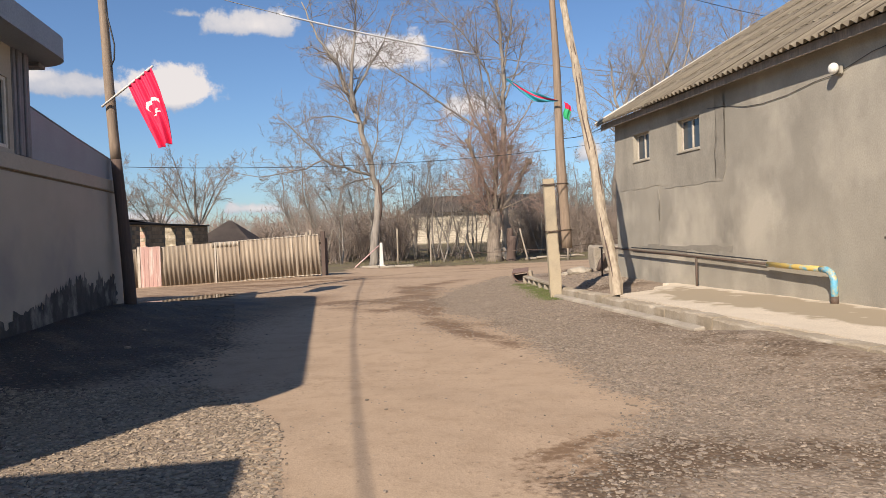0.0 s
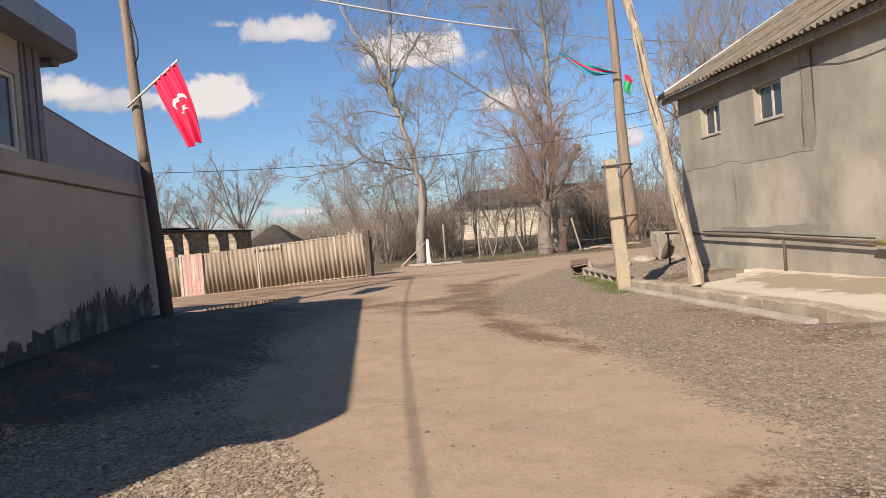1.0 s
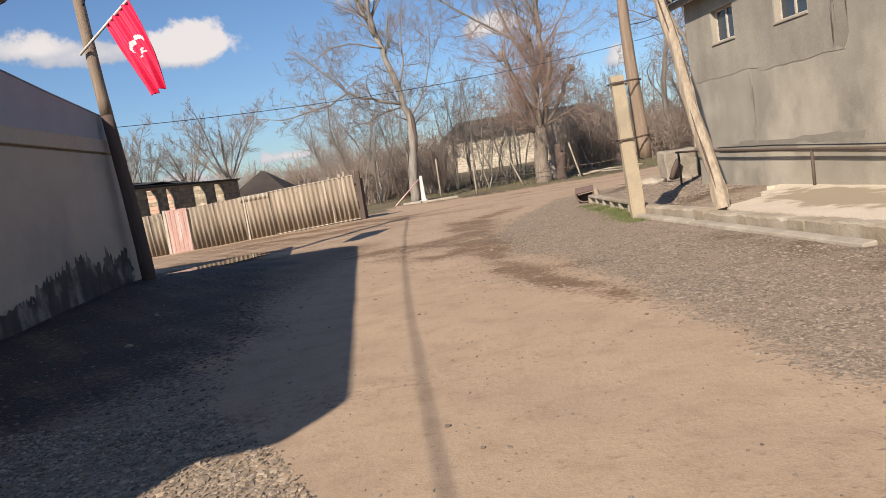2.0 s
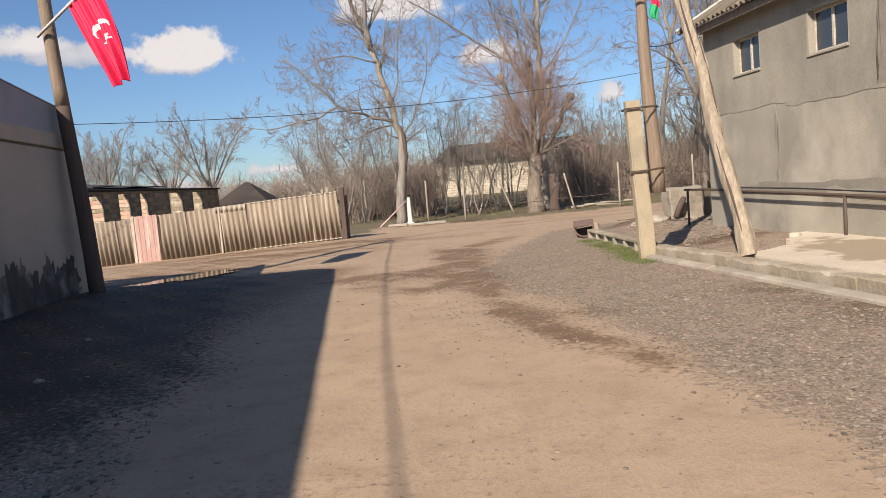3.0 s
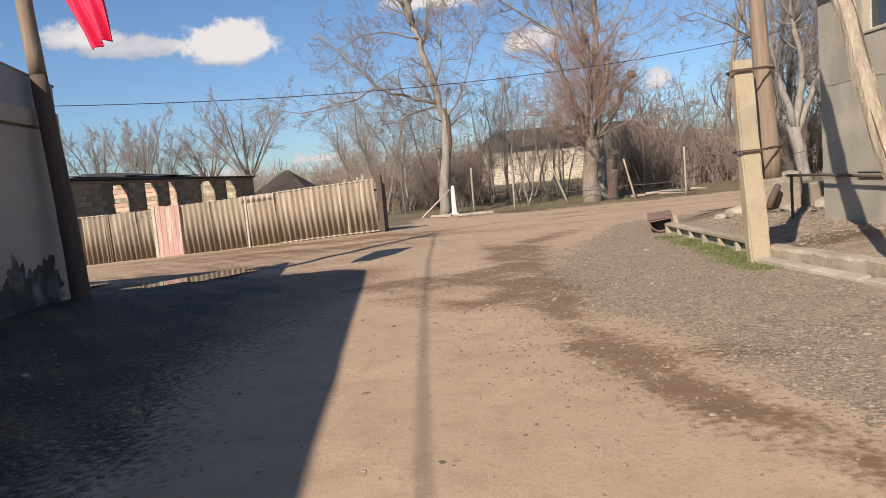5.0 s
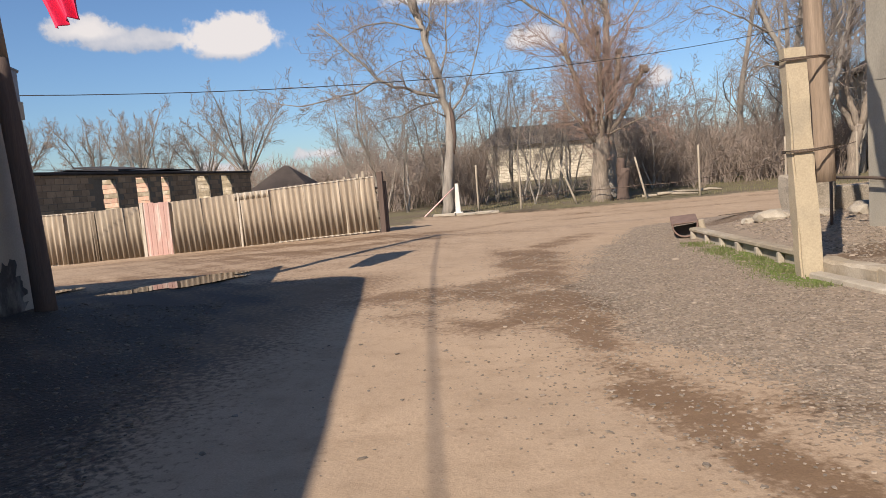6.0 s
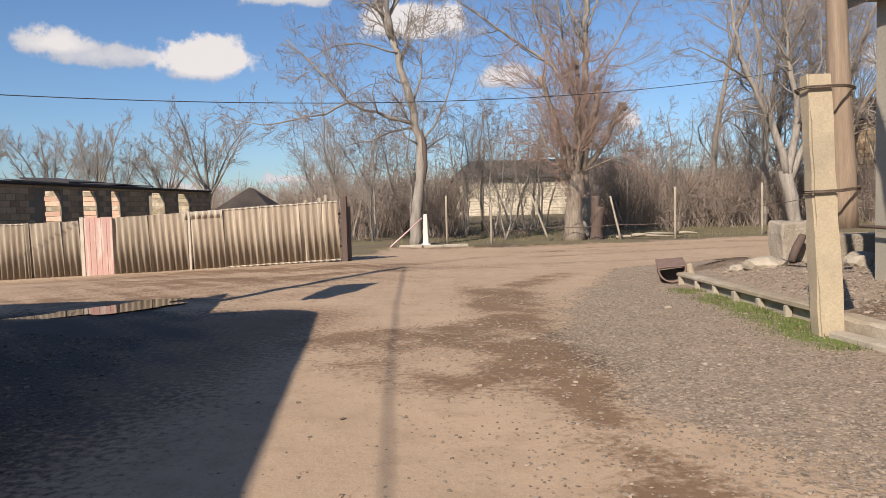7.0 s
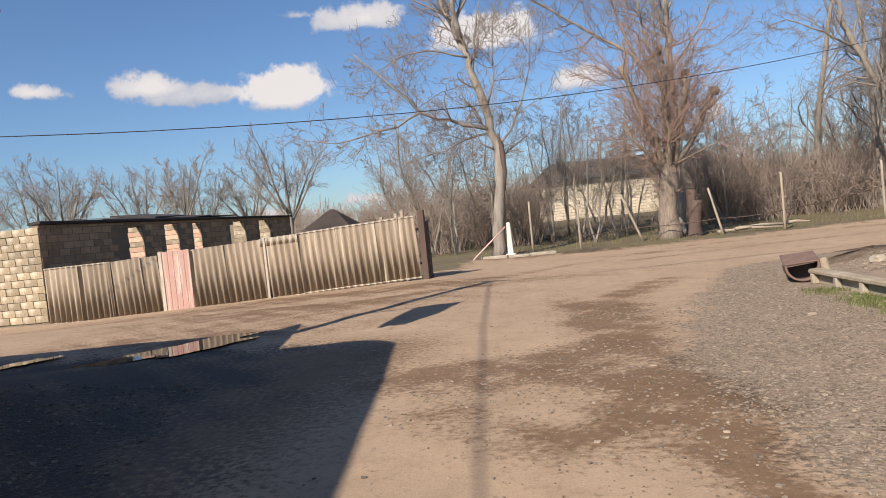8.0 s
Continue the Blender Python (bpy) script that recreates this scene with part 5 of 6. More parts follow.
def limb(rng, segs, line, r0, r1, spec, level, start, per_metre, reach):
    """A knotty limb along a rough line, with crooked side branches from its upper part."""
    pts, rad = [np.array(line[0], float)], [r0]
    corner = np.array(line, float)
    long = [np.linalg.norm(b - a) for a, b in zip(corner, corner[1:])]
    total, done = sum(long), 0.0
    for a, b, L in zip(corner, corner[1:], long):
        n = max(1, int(L / 0.45))
        for i in range(1, n + 1):
            s = (done + L * i / n) / total
            r = r0 + (r1 - r0) * s ** 0.8
            pts.append(a + (b - a) * i / n + rng.normal(0, min(0.05, 0.012 + 0.25 * r), 3))
            rad.append(r * rng.uniform(0.93, 1.08))
        done += L
    segs.append((level, pts, rad))
    for s in np.sort(rng.uniform(start, 1.0, int(per_metre * total * (1 - start) + 0.5))):
        i = min(len(pts) - 2, int(s * (len(pts) - 1)))
        ahead = pts[i + 1] - pts[i]
        ahead = ahead / np.linalg.norm(ahead)
        side = np.cross(ahead, rng.normal(0, 1, 3))
        side /= np.linalg.norm(side) + 1e-9
        a = radians(rng.uniform(30, 75))
        r = max(spec["least"], rad[i] * rng.uniform(0.25, 0.5))
        grow(rng, segs, pts[i], ahead * math.cos(a) + side * math.sin(a), min(r, spec.get("cap", 0.04)), reach * rng.uniform(0.4, 1.25), max(1, level + 1), spec)


def tree_meshes(seed, spec, wood, twig, thick_levels=2):
    rng = np.random.RandomState(seed)
    segs = []
    for level, line, r0, r1, start, per_metre, reach in spec.get("limbs", ()):
        limb(rng, segs, line, r0, r1, spec, level, start, per_metre, reach)
    for d0, r0, l0, *z0 in spec.get("stems", ()):
        d = np.array(d0, float)
        foot = np.array(z0[0], float) if z0 else np.array((0, 0, -0.15)) + rng.normal(0, 0.05, 3) * (len(spec["stems"]) > 1)
        grow(rng, segs, foot, d / np.linalg.norm(d), r0, l0, 0, spec)
    out = []
    for name, mat, test in (("trunk", wood, lambda v: v < thick_levels), ("crown", twig, lambda v: v >= thick_levels)):
        vs, fs, k = [], [], 0
        for level, pts, rad in segs:
            if not test(level):
                continue
            if level == 0:
                rad = list(rad)
                rad[0] *= spec.get("flare", 1.35) if pts[0][2] < 0 else 1.0
            v, f = tube_data(pts, rad, SIDES[level], level < 2, 0.15 if level == 0 else 0.0, seed)
            vs.append(v)
            fs += [tuple(i + k for i in q) for q in f]
            k += len(v)
        if not vs:
            continue
        me = bpy.data.meshes.new(name)
        me.from_pydata(np.concatenate(vs).tolist(), [], fs)
        me.materials.append(mat)
        me.shade_smooth()
        out.append((name, me))
    return out


def plant(meshes, x, y, label, scale=1.0, turn=0.0, group="bare trees", z=None):
    t = empty("tree", Matrix.Translation((x, y, hz(x, y) if z is None else z)) @ Matrix.Rotation(radians(turn), 4, "Z") @ Matrix.Scale(scale, 4))
    for name, me in meshes:
        o = new(name, me)
        o.parent = t
    return tagged(t, label, "tree", group)


base_spec = dict(levels=4, nodes=(12, 9, 6, 4), taper=(0.16, 0.22, 0.3, 0.5), bend=(0.06, 0.16, 0.22, 0.24), rise=(0.03, 0.05, 0.04, 0.02),
                 count=(15, 10, 8), bare=(0.25, 0.15, 0.1), angle=(54, 44, 42), thin=(0.38, 0.45, 0.6), ratio=(0.42, 0.48, 0.5), short=(0.5, 0.4, 0.3), least=0.0095)
# the leaning tree beside the road: a crooked trunk that forks, long side limbs and curled twigs
crooked = dict(base_spec, nodes=(12, 8, 6, 5), bend=(0.06, 0.20, 0.27, 0.30), count=(12, 7, 5), angle=(50, 48, 46), ratio=(0.42, 0.50, 0.52), taper=(0.2, 0.35, 0.45, 0.6), bare=(0.2, 0.12, 0.1), thin=(0.4, 0.55, 0.7), flare=1.45, least=0.0082)
t1 = dict(crooked, limbs=[
    (0, ((0, 0, -0.15), (0.1, 0, 1.8), (0.3, 0, 3.2), (0.25, 0, 4.3), (0.05, 0, 5.4), (-0.3, 0, 6.9), (-0.75, 0.1, 8.4)), 0.25, 0.115, 0.5, 1.7, 2.3),
    (0, ((-0.7, 0.1, 8.3), (-1.2, 0.2, 9.6), (-1.7, 0.2, 11.2), (-2.7, 0.4, 12.6), (-3.5, 0.5, 14.6)), 0.14, 0.03, 0.1, 3.5, 2.9),
    (0, ((-0.75, 0.1, 8.4), (-0.9, -0.2, 9.6), (-0.7, -0.4, 11.5), (-0.4, -0.5, 15.0)), 0.12, 0.03, 0.15, 3.5, 2.8),
    (0, ((-0.9, 0, 9.2), (-0.1, 0.4, 10.6), (0.9, 0.8, 12.4), (1.5, 1.0, 14.2)), 0.08, 0.02, 0.15, 3.5, 2.6),
    (0, ((0.1, 0, 4.9), (-0.9, -0.3, 5.2), (-1.9, -0.5, 5.5), (-2.6, -0.6, 5.9), (-3.3, -0.8, 6.7), (-4.1, -1.0, 7.6), (-4.8, -1.1, 8.2)), 0.09, 0.02, 0.2, 4.3, 2.2),
    (0, ((-2.5, -0.6, 5.8), (-3.4, -0.7, 5.4), (-4.7, -0.8, 5.1), (-5.9, -0.8, 5.0), (-7.1, -1.0, 5.2)), 0.05, 0.014, 0.15, 4.3, 1.7),
    (0, ((0.0, 0, 4.8), (-0.9, 0.4, 4.7), (-1.8, 0.7, 4.4), (-2.9, 0.9, 4.2)), 0.05, 0.014, 0.25, 3.8, 1.6),
    (0, ((0.25, 0, 4.1), (0.9, -0.2, 4.8), (1.4, -0.4, 5.8), (1.8, -0.4, 7.0), (1.9, -0.5, 8.4)), 0.05, 0.014, 0.25, 3.8, 1.9),
    (0, ((0.2, 0, 4.1), (-0.3, -0.2, 4.4), (-0.6, -0.3, 5.2), (-0.7, -0.4, 6.5)), 0.04, 0.014, 0.3, 3.2, 1.4),
    (0, ((0.0, 0, 5.7), (0.35, 0.2, 6.8), (0.5, 0.3, 8.8), (0.9, 0.4, 10.6)), 0.05, 0.014, 0.2, 3.8, 2.2),
    (0, ((-0.55, 0, 7.8), (-2.0, -0.2, 8.2), (-3.0, -0.3, 8.1), (-4.2, -0.5, 7.5)), 0.05, 0.014, 0.2, 4.3, 1.9),
    (0, ((-0.4, 0, 7.2), (-0.2, 0.3, 8.6), (0.1, 0.5, 10.0)), 0.05, 0.02, 0.3, 3.5, 1.9),
    (0, ((0.3, 0, 2.9), (-0.4, 0.1, 3.1), (-0.9, 0.2, 3.05)), 0.035, 0.012, 0.4, 2.2, 0.7)])
leaning = plant(tree_meshes(21, t1, BARK, TWIG, 1), -2.85, 35.2, "tall crooked bare tree with pale bark beside the road", group="")
tube("bark_scar", [(0.42, -0.14, 2.5), (0.47, -0.15, 3.2), (0.46, -0.15, 4.0), (0.36, -0.12, 4.7)], [0.03, 0.10, 0.11, 0.03], WOOD_DARK, leaning, "dark scarred bark", sides=7, rough=0.2, seed=5)
# the pollarded tree: a thick trunk, knobbed limbs, dense reddish shoots
shoots = dict(crooked, nodes=(8, 6, 5, 4), bend=(0.05, 0.13, 0.18, 0.2), rise=(0.02, 0.09, 0.0, -0.04), cap=0.018, count=(16, 5, 4), angle=(55, 34, 40), ratio=(0.44, 0.5, 0.55), flare=1.5, least=0.0085)
t2 = dict(shoots, limbs=[
    (0, ((0, 0, -0.15), (0.05, 0, 1.0), (0.15, 0, 2.2), (0.15, 0, 3.0)), 0.40, 0.36, 0.7, 11.9, 1.7),
    (0, ((0.1, 0, 2.6), (-0.3, -0.1, 4.0), (-0.6, -0.1, 4.9), (-1.0, -0.1, 5.9), (-1.3, -0.2, 6.9)), 0.17, 0.09, 0.2, 14.4, 2.8),
    (0, ((0.15, 0, 2.8), (0.25, 0.2, 4.6), (0.3, 0.3, 6.4), (0.25, 0.3, 7.6)), 0.17, 0.09, 0.3, 12.8, 2.8),
    (0, ((0.3, 0, 2.7), (0.8, -0.1, 4.4), (1.1, -0.1, 6.4)), 0.16, 0.12, 0.3, 12.8, 2.3),
    (0, ((0.3, 0, 2.6), (1.1, 0.1, 3.7), (1.8, 0.1, 4.9), (2.1, 0.1, 5.6)), 0.11, 0.10, 0.35, 10.2, 1.3),
    (0, ((0.0, -0.1, 2.5), (-0.8, -0.6, 3.6), (-1.5, -0.8, 4.6)), 0.09, 0.05, 0.2, 15.3, 2.5),
    (0, ((0.1, -0.2, 2.6), (0.2, -0.7, 4.2), (-0.1, -0.9, 5.6)), 0.09, 0.05, 0.3, 15.3, 2.5),
    (0, ((0.4, 0, 2.9), (1.6, -0.3, 3.4), (2.9, -0.4, 3.9)), 0.05, 0.015, 0.2, 7.6, 1.9)])
pollard = plant(tree_meshes(33, t2, BARK_BROWN, TWIG_RED, 1), 3.85, 36.9, "thick pollarded bare tree with dense reddish shoots", group="")
for k, (x, z, r) in enumerate(((2.15, 5.65, 0.24), (1.1, 6.45, 0.17), (-1.3, 6.9, 0.14), (0.25, 7.6, 0.14))):
    knob = bmesh.new()
    bmesh.ops.create_icosphere(knob, subdivisions=2, radius=r, matrix=Matrix.Translation((x, 0.1, z)))
    for v in knob.verts:
        v.co += Vector((noise.noise(v.co * 5), noise.noise(v.co * 5 + Vector((3, 1, 4))), noise.noise(v.co * 5 + Vector((8, 2, 6))))) * 0.12
    part("knob", knob, BARK_BROWN, pollard, "knobbed pollard head")
# the tall straight tree that stands behind it
t7 = dict(crooked, limbs=[
    (0, ((0, 0, -0.15), (0.0, 0, 4.0), (0.1, 0, 8.0), (0.15, 0, 12.0), (-0.1, 0, 16.0), (-0.3, 0, 19.0)), 0.25, 0.05, 0.45, 2.5, 2.9),
    (0, ((0.0, 0, 5.0), (-0.9, -0.2, 8.6), (-1.3, -0.2, 12.0), (-1.5, -0.3, 15.0)), 0.11, 0.02, 0.2, 3.4, 2.9),
    (0, ((-0.1, 0, 6.0), (-1.4, 0.2, 8.0), (-3.3, 0.3, 9.4), (-5.2, 0.4, 10.8), (-6.9, 0.4, 12.0), (-8.0, 0.5, 13.6)), 0.10, 0.02, 0.25, 3.6, 2.7),
    (0, ((-1.3, 0.2, 7.9), (-2.2, 0.3, 10.6), (-2.8, 0.4, 14.8)), 0.07, 0.02, 0.2, 3.6, 2.7),
    (0, ((0.1, 0, 8.5), (-1.0, -0.4, 11.6), (-2.2, -0.6, 13.6), (-4.4, -0.8, 15.6)), 0.08, 0.02, 0.2, 3.6, 2.7),
    (0, ((0.1, 0, 9.5), (1.0, 0.3, 11.5), (1.8, 0.4, 14.5)), 0.07, 0.02, 0.2, 3.6, 2.6),
    (0, ((0.1, 0, 7.0), (1.3, -0.4, 8.6), (2.4, -0.6, 10.6)), 0.06, 0.02, 0.2, 3.6, 2.4),
    (0, ((0.1, 0, 11.0), (0.6, -0.4, 13.5), (0.9, -0.4, 17.0)), 0.06, 0.02, 0.2, 3.4, 2.4)])
plant(tree_meshes(37, t7, BARK, TWIG, 1), 4.85, 39.8, "tall straight bare tree behind the pollarded tree", group="")
t2b = dict(base_spec, stems=[((0.08, 0, 1.0), 0.30, 1.6), ((-0.12, 0.1, 1.0), 0.22, 2.0)], levels=2, count=(0, 0, 0), nodes=(6, 4, 3, 3), taper=(0.8, 0.5, 0.5, 0.5), ratio=(0.3, 0.4, 0.4))
plant(tree_meshes(35, t2b, WOOD_DARK, TWIG, 1), 4.9, 37.0, "dark dead tree stump beside the pollarded tree", group="")
# forked tree behind the house corner
t3 = dict(crooked, limbs=[
    (0, ((0, 0, -0.15), (-0.2, 0, 1.6), (-0.5, 0, 2.8)), 0.34, 0.28, 0.9, 1.4, 1.4),
    (0, ((-0.5, 0, 2.6), (-0.9, 0, 4.3), (-1.8, -0.1, 6.3), (-2.6, -0.2, 7.9), (-3.0, -0.2, 9.6), (-3.3, -0.3, 12.0)), 0.21, 0.05, 0.25, 3.6, 2.8),
    (0, ((-0.4, 0, 2.6), (0.1, 0.2, 5.4), (-0.2, 0.3, 8.2), (-0.6, 0.4, 11.5)), 0.20, 0.05, 0.25, 3.6, 2.8),
    (0, ((-0.3, 0, 2.4), (0.9, 0.3, 5.2), (1.6, 0.4, 8.0), (1.9, 0.5, 11.5)), 0.18, 0.05, 0.25, 3.6, 2.8),
    (0, ((-2.3, -0.1, 7.2), (-3.6, -0.5, 7.9), (-5.2, -0.8, 8.6), (-6.2, -0.9, 8.3)), 0.06, 0.015, 0.2, 4.2, 2.0),
    (0, ((-1.4, -0.1, 5.4), (-2.6, -0.4, 5.7), (-3.6, -0.5, 5.4)), 0.05, 0.014, 0.2, 4.2, 1.7),
    (0, ((-0.2, 0.3, 8.0), (-1.4, 0.1, 9.6), (-2.0, 0, 12.0)), 0.06, 0.02, 0.2, 3.6, 2.2),
    (0, ((0.2, 0.2, 6.0), (1.0, -0.3, 7.8), (0.8, -0.5, 10.4)), 0.06, 0.02, 0.2, 3.6, 2.2)])
plant(tree_meshes(41, t3, BARK, TWIG, 1), 14.95, 40.5, "forked bare tree with pale limbs beyond the house", group="")
plant(tree_meshes(43, t3, BARK_BROWN, TWIG, 1), 17.2, 42.5, "dark crooked bare tree beyond the house", 0.9, 140, group="")
# light multi-stemmed trees, poplars, orchard trees
t4 = dict(base_spec, stems=[((-0.22, 0, 1.0), 0.09, 8.0), ((0.2, 0.1, 1.0), 0.08, 7.5)], bend=(0.12, 0.2, 0.24, 0.26), count=(13, 7, 5), bare=(0.2, 0.12, 0.1), angle=(42, 42, 42), ratio=(0.38, 0.55, 0.64))
m4 = [tree_meshes(51 + k, t4, BARK, TWIG) for k in range(2)]
t5 = dict(base_spec, stems=[((0.0, 0, 1.0), 0.22, 17.5)], nodes=(14, 7, 5, 3), count=(30, 8, 5), bare=(0.16, 0.12, 0.1), angle=(32, 32, 36), ratio=(0.32, 0.46, 0.56), short=(0.55, 0.3, 0.3), thin=(0.32, 0.48, 0.6), least=0.0095)
m5 = [tree_meshes(61 + k, t5, BARK, TWIG) for k in range(2)]
t6 = dict(base_spec, stems=[((0.0, 0, 1.0), 0.17, 5.6)] + [((dx, dy, 1), 0.08, L, (0, 0, z)) for dx, dy, L, z in ((0.45, 0.1, 5.6, 1.3), (-0.5, 0, 5.4, 1.2), (0.9, -0.2, 4.8, 1.6), (-0.95, 0.2, 4.8, 1.6), (0.1, 0.6, 5.2, 1.4), (-0.2, -0.5, 5.4, 1.8))],
          nodes=(8, 6, 5, 4), bend=(0.06, 0.13, 0.17, 0.2), count=(10, 7, 5), bare=(0.3, 0.15, 0.1), angle=(34, 36, 38), ratio=(0.40, 0.52, 0.6), taper=(0.22, 0.3, 0.4, 0.5), rise=(0.02, 0.06, 0.05, 0.03), least=0.0095)
m6 = [tree_meshes(71 + k, t6, BARK, TWIG) for k in range(3)]

for k, (x, y, s, a) in enumerate(((-6.4, 41.5, 1.02, 10), (-8.2, 46, 0.85, 100), (-4.2, 44, 0.9, 200), (0.5, 40.5, 0.8, 60), (1.6, 44.5, 0.75, 150), (6.5, 47, 0.8, 250), (9.5, 50, 0.8, 20), (-0.8, 50, 0.8, 300), (2.3, 41.0, 0.72, 20), (-0.8, 42.5, 0.8, 130), (5.8, 42.5, 0.6, 80), (3.6, 46, 0.7, 330), (-5.2, 39.5, 0.7, 240), (7.6, 44, 0.65, 190), (-9.5, 50, 0.9, 15), (0.2, 46, 0.9, 280), (-6.0, 48, 0.9, 160), (8.6, 47.5, 0.75, 120), (10.8, 46.5, 0.8, 45), (12.4, 48.0, 0.8, 290), (2.8, 43.0, 0.85, 225), (-3.4, 41.5, 0.85, 305), (1.0, 38.8, 0.62, 200))):
    plant(m4[k % 2], x, y, "slim multi-stemmed bare tree in the thicket", s, a, "thicket trees")
for k, (x, y, s, a) in enumerate(((13.8, 49, 0.98, 40), (16.8, 47, 1.0, 120), (20.0, 48, 0.95, 200), (23.5, 51, 1.0, 280), (27, 50, 0.95, 340), (31, 52, 1.0, 80), (18.5, 53, 1.05, 160), (36, 55, 1.0, 30), (15.2, 45, 0.95, 15), (18.6, 44.5, 0.9, 75), (21.8, 45.5, 1.0, 130), (25.2, 46.5, 0.95, 260), (29.0, 47, 1.0, 190))):
    plant(m5[k % 2], x, y, "tall slender bare poplar behind the houses", s, a, "poplars")
for k, (x, y, s, a) in enumerate(((-21.0, 62, 1.28, 0), (-26, 66, 1.1, 70), (-30.5, 63, 1.2, 140), (-36, 66, 1.2, 210), (-42, 64, 1.35, 280), (-47, 67, 1.2, 20), (-54, 68, 1.3, 90), (-33, 72, 1.1, 160), (19, 58, 1.0, 30), (24, 62, 1.1, 100), (12, 57, 0.85, 170), (29, 60, 1.0, 240), (-12, 62, 0.8, 310), (16.5, 52, 0.8, 200))):
    plant(m6[k % 3], x, y, "spreading bare orchard tree", s, a, "orchard trees")

# thickets: many thin stems
def thicket(name, seed, count, area, tall, mat, label, stems=9, r0=0.016):
    rng = np.random.RandomState(seed)
    vs, fs, k = [], [], 0
    for _ in range(count):
        x, y = rng.uniform(area[0], area[1]), rng.uniform(area[2], area[3])
        z = hz(x, y) - 0.05
        big = rng.uniform(tall[0], tall[1])
        for _ in range(stems):
            a, lean = rng.uniform(0, 2 * np.pi), rng.uniform(0.08, 0.75)
            L = big * rng.uniform(0.55, 1.0)
            p = np.array((x + rng.normal(0, 0.22), y + rng.normal(0, 0.22), z))
            d = np.array((math.cos(a) * lean, math.sin(a) * lean, 1.0))
            pts = [p, p + d * L * 0.35 + rng.normal(0, 0.06, 3), p + d * L * 0.7 + rng.normal(0, 0.12, 3), p + d * L + rng.normal(0, 0.2, 3)]
            v, f = tube_data(pts, [r0, r0 * 0.8, r0 * 0.6, r0 * 0.4], 3, False)
            vs.append(v)
            fs += [tuple(i + k for i in q) for q in f]
            k += len(v)
            for _ in range(8):
                s = rng.uniform(0.3, 0.95)
                b = pts[0] + (pts[3] - pts[0]) * s
                e = b + (d * 0.4 + rng.normal(0, 0.6, 3)) * L * 0.24
                v, f = tube_data([b, e], [r0 * 0.55, r0 * 0.3], 3, False)
                vs.append(v)
                fs += [tuple(i + k for i in q) for q in f]
                k += len(v)
    ob = finish(name, np.concatenate(vs), fs, mat)
    return tagged(ob, label, "thicket", kind="stuff")


thicket("thicket", 1, 400, (6.5, 27, 44, 57), (2.2, 3.9), TWIG_BRUSH, "dense brown winter brushwood beyond the road", 12, 0.017)
thicket("thicket", 2, 150, (-9, -1.6, 41, 55), (2.2, 4.2), TWIG_BRUSH, "dense brown winter brushwood behind the fence", r0=0.018)
thicket("thicket", 3, 30, (-1, 10, 41, 50), (0.6, 1.5), TWIG_BRUSH, "low dry brush in the orchard", 6, 0.011)
thicket("far_woods", 4, 420, (-75, 75, 82, 105), (3.2, 5.6), TWIG_BRUSH, "distant leafless brown woods", 8, 0.05)
thicket("thicket", 5, 120, (26, 60, 48, 70), (3, 5.5), TWIG_BRUSH, "brown winter brushwood beyond the houses", 8, 0.03)

# ---- orchard fence posts, white post, kerb stones at the tree ----
def stake(x, y, top, lean=(0, 0), r=0.05, mat=None, label="grey weathered wooden fence post"):
    z = hz(x, y)
    pts = [(x + lean[0] * s, y + lean[1] * s, z - 0.1 + (top - z + 0.1) * s) for s in (0, 0.25, 0.5, 0.75, 1)]
    tagged(tube("fence_post", pts, [r, r * 0.96, r * 0.97, r * 0.9, r * 0.88], mat or POST_WOOD, sides=8, rough=0.06, seed=int(x * 10) % 97), label, "fence post", "orchard fence posts")


POST_WOOD = material("grey_post_wood", (0.40, 0.34, 0.26), (0.27, 0.225, 0.17), 3, 0.95, 0.5, 20, streak=(6, 6, 0.4))
stake(7.9, 35.9, 2.2)
stake(5.7, 36.0, 1.9, (-0.45, 0))
stake(11.9, 37.0, 2.3)
stake(0.25, 35.3, 1.75, (0.0, 0))
stake(2.75, 36.3, 2.0, (-0.75, 0))
stake(15.6, 38.5, 2.3)
stake(-1.6, 36.2, 2.1)
for a, b, z0, z1 in (((0.25, 35.3), (2.3, 36.3), 0.6, 0.65), ((2.3, 36.3), (5.5, 36.0), 0.65, 0.7), ((5.5, 36.0), (7.9, 35.9), 0.7, 0.78), ((7.9, 35.9), (11.9, 37.0), 0.78, 1.32), ((11.9, 37.0), (15.6, 38.5), 1.32, 1.85)):
    wire((*a, z0), (*b, z1), 0.06, 0.018, IRON, "rusty horizontal wire of the orchard fence")
wp = empty("whitewashed_post", Matrix.Translation((-2.42, 34.75, hz(-2.42, 34.75))))
tagged(wp, "short whitewashed concrete post beside the leaning tree", "post")
sh = bmesh.new()
bmesh.ops.create_cone(sh, segments=4, cap_ends=True, radius1=0.17, radius2=0.10, depth=1.35, matrix=Matrix.Translation((0, 0, 0.62)) @ Matrix.Rotation(radians(45), 4, "Z"))
bmesh.ops.bevel(sh, geom=list(sh.edges), offset=0.02, segments=1, affect="EDGES")
part("shaft", sh, WHITE_PAINT, wp)
part("foot", box((-0.2, -0.2, -0.1), (0.2, 0.2, 0.10), 0.03), WHITE_PAINT, wp)
tagged(tube("rope", [(-2.55, 34.7, 1.2), (-3.1, 34.2, 0.7), (-3.75, 33.6, 0.12)], 0.028, ROPE, sides=6), "red and white tape stretched from the post to the ground", "rope")
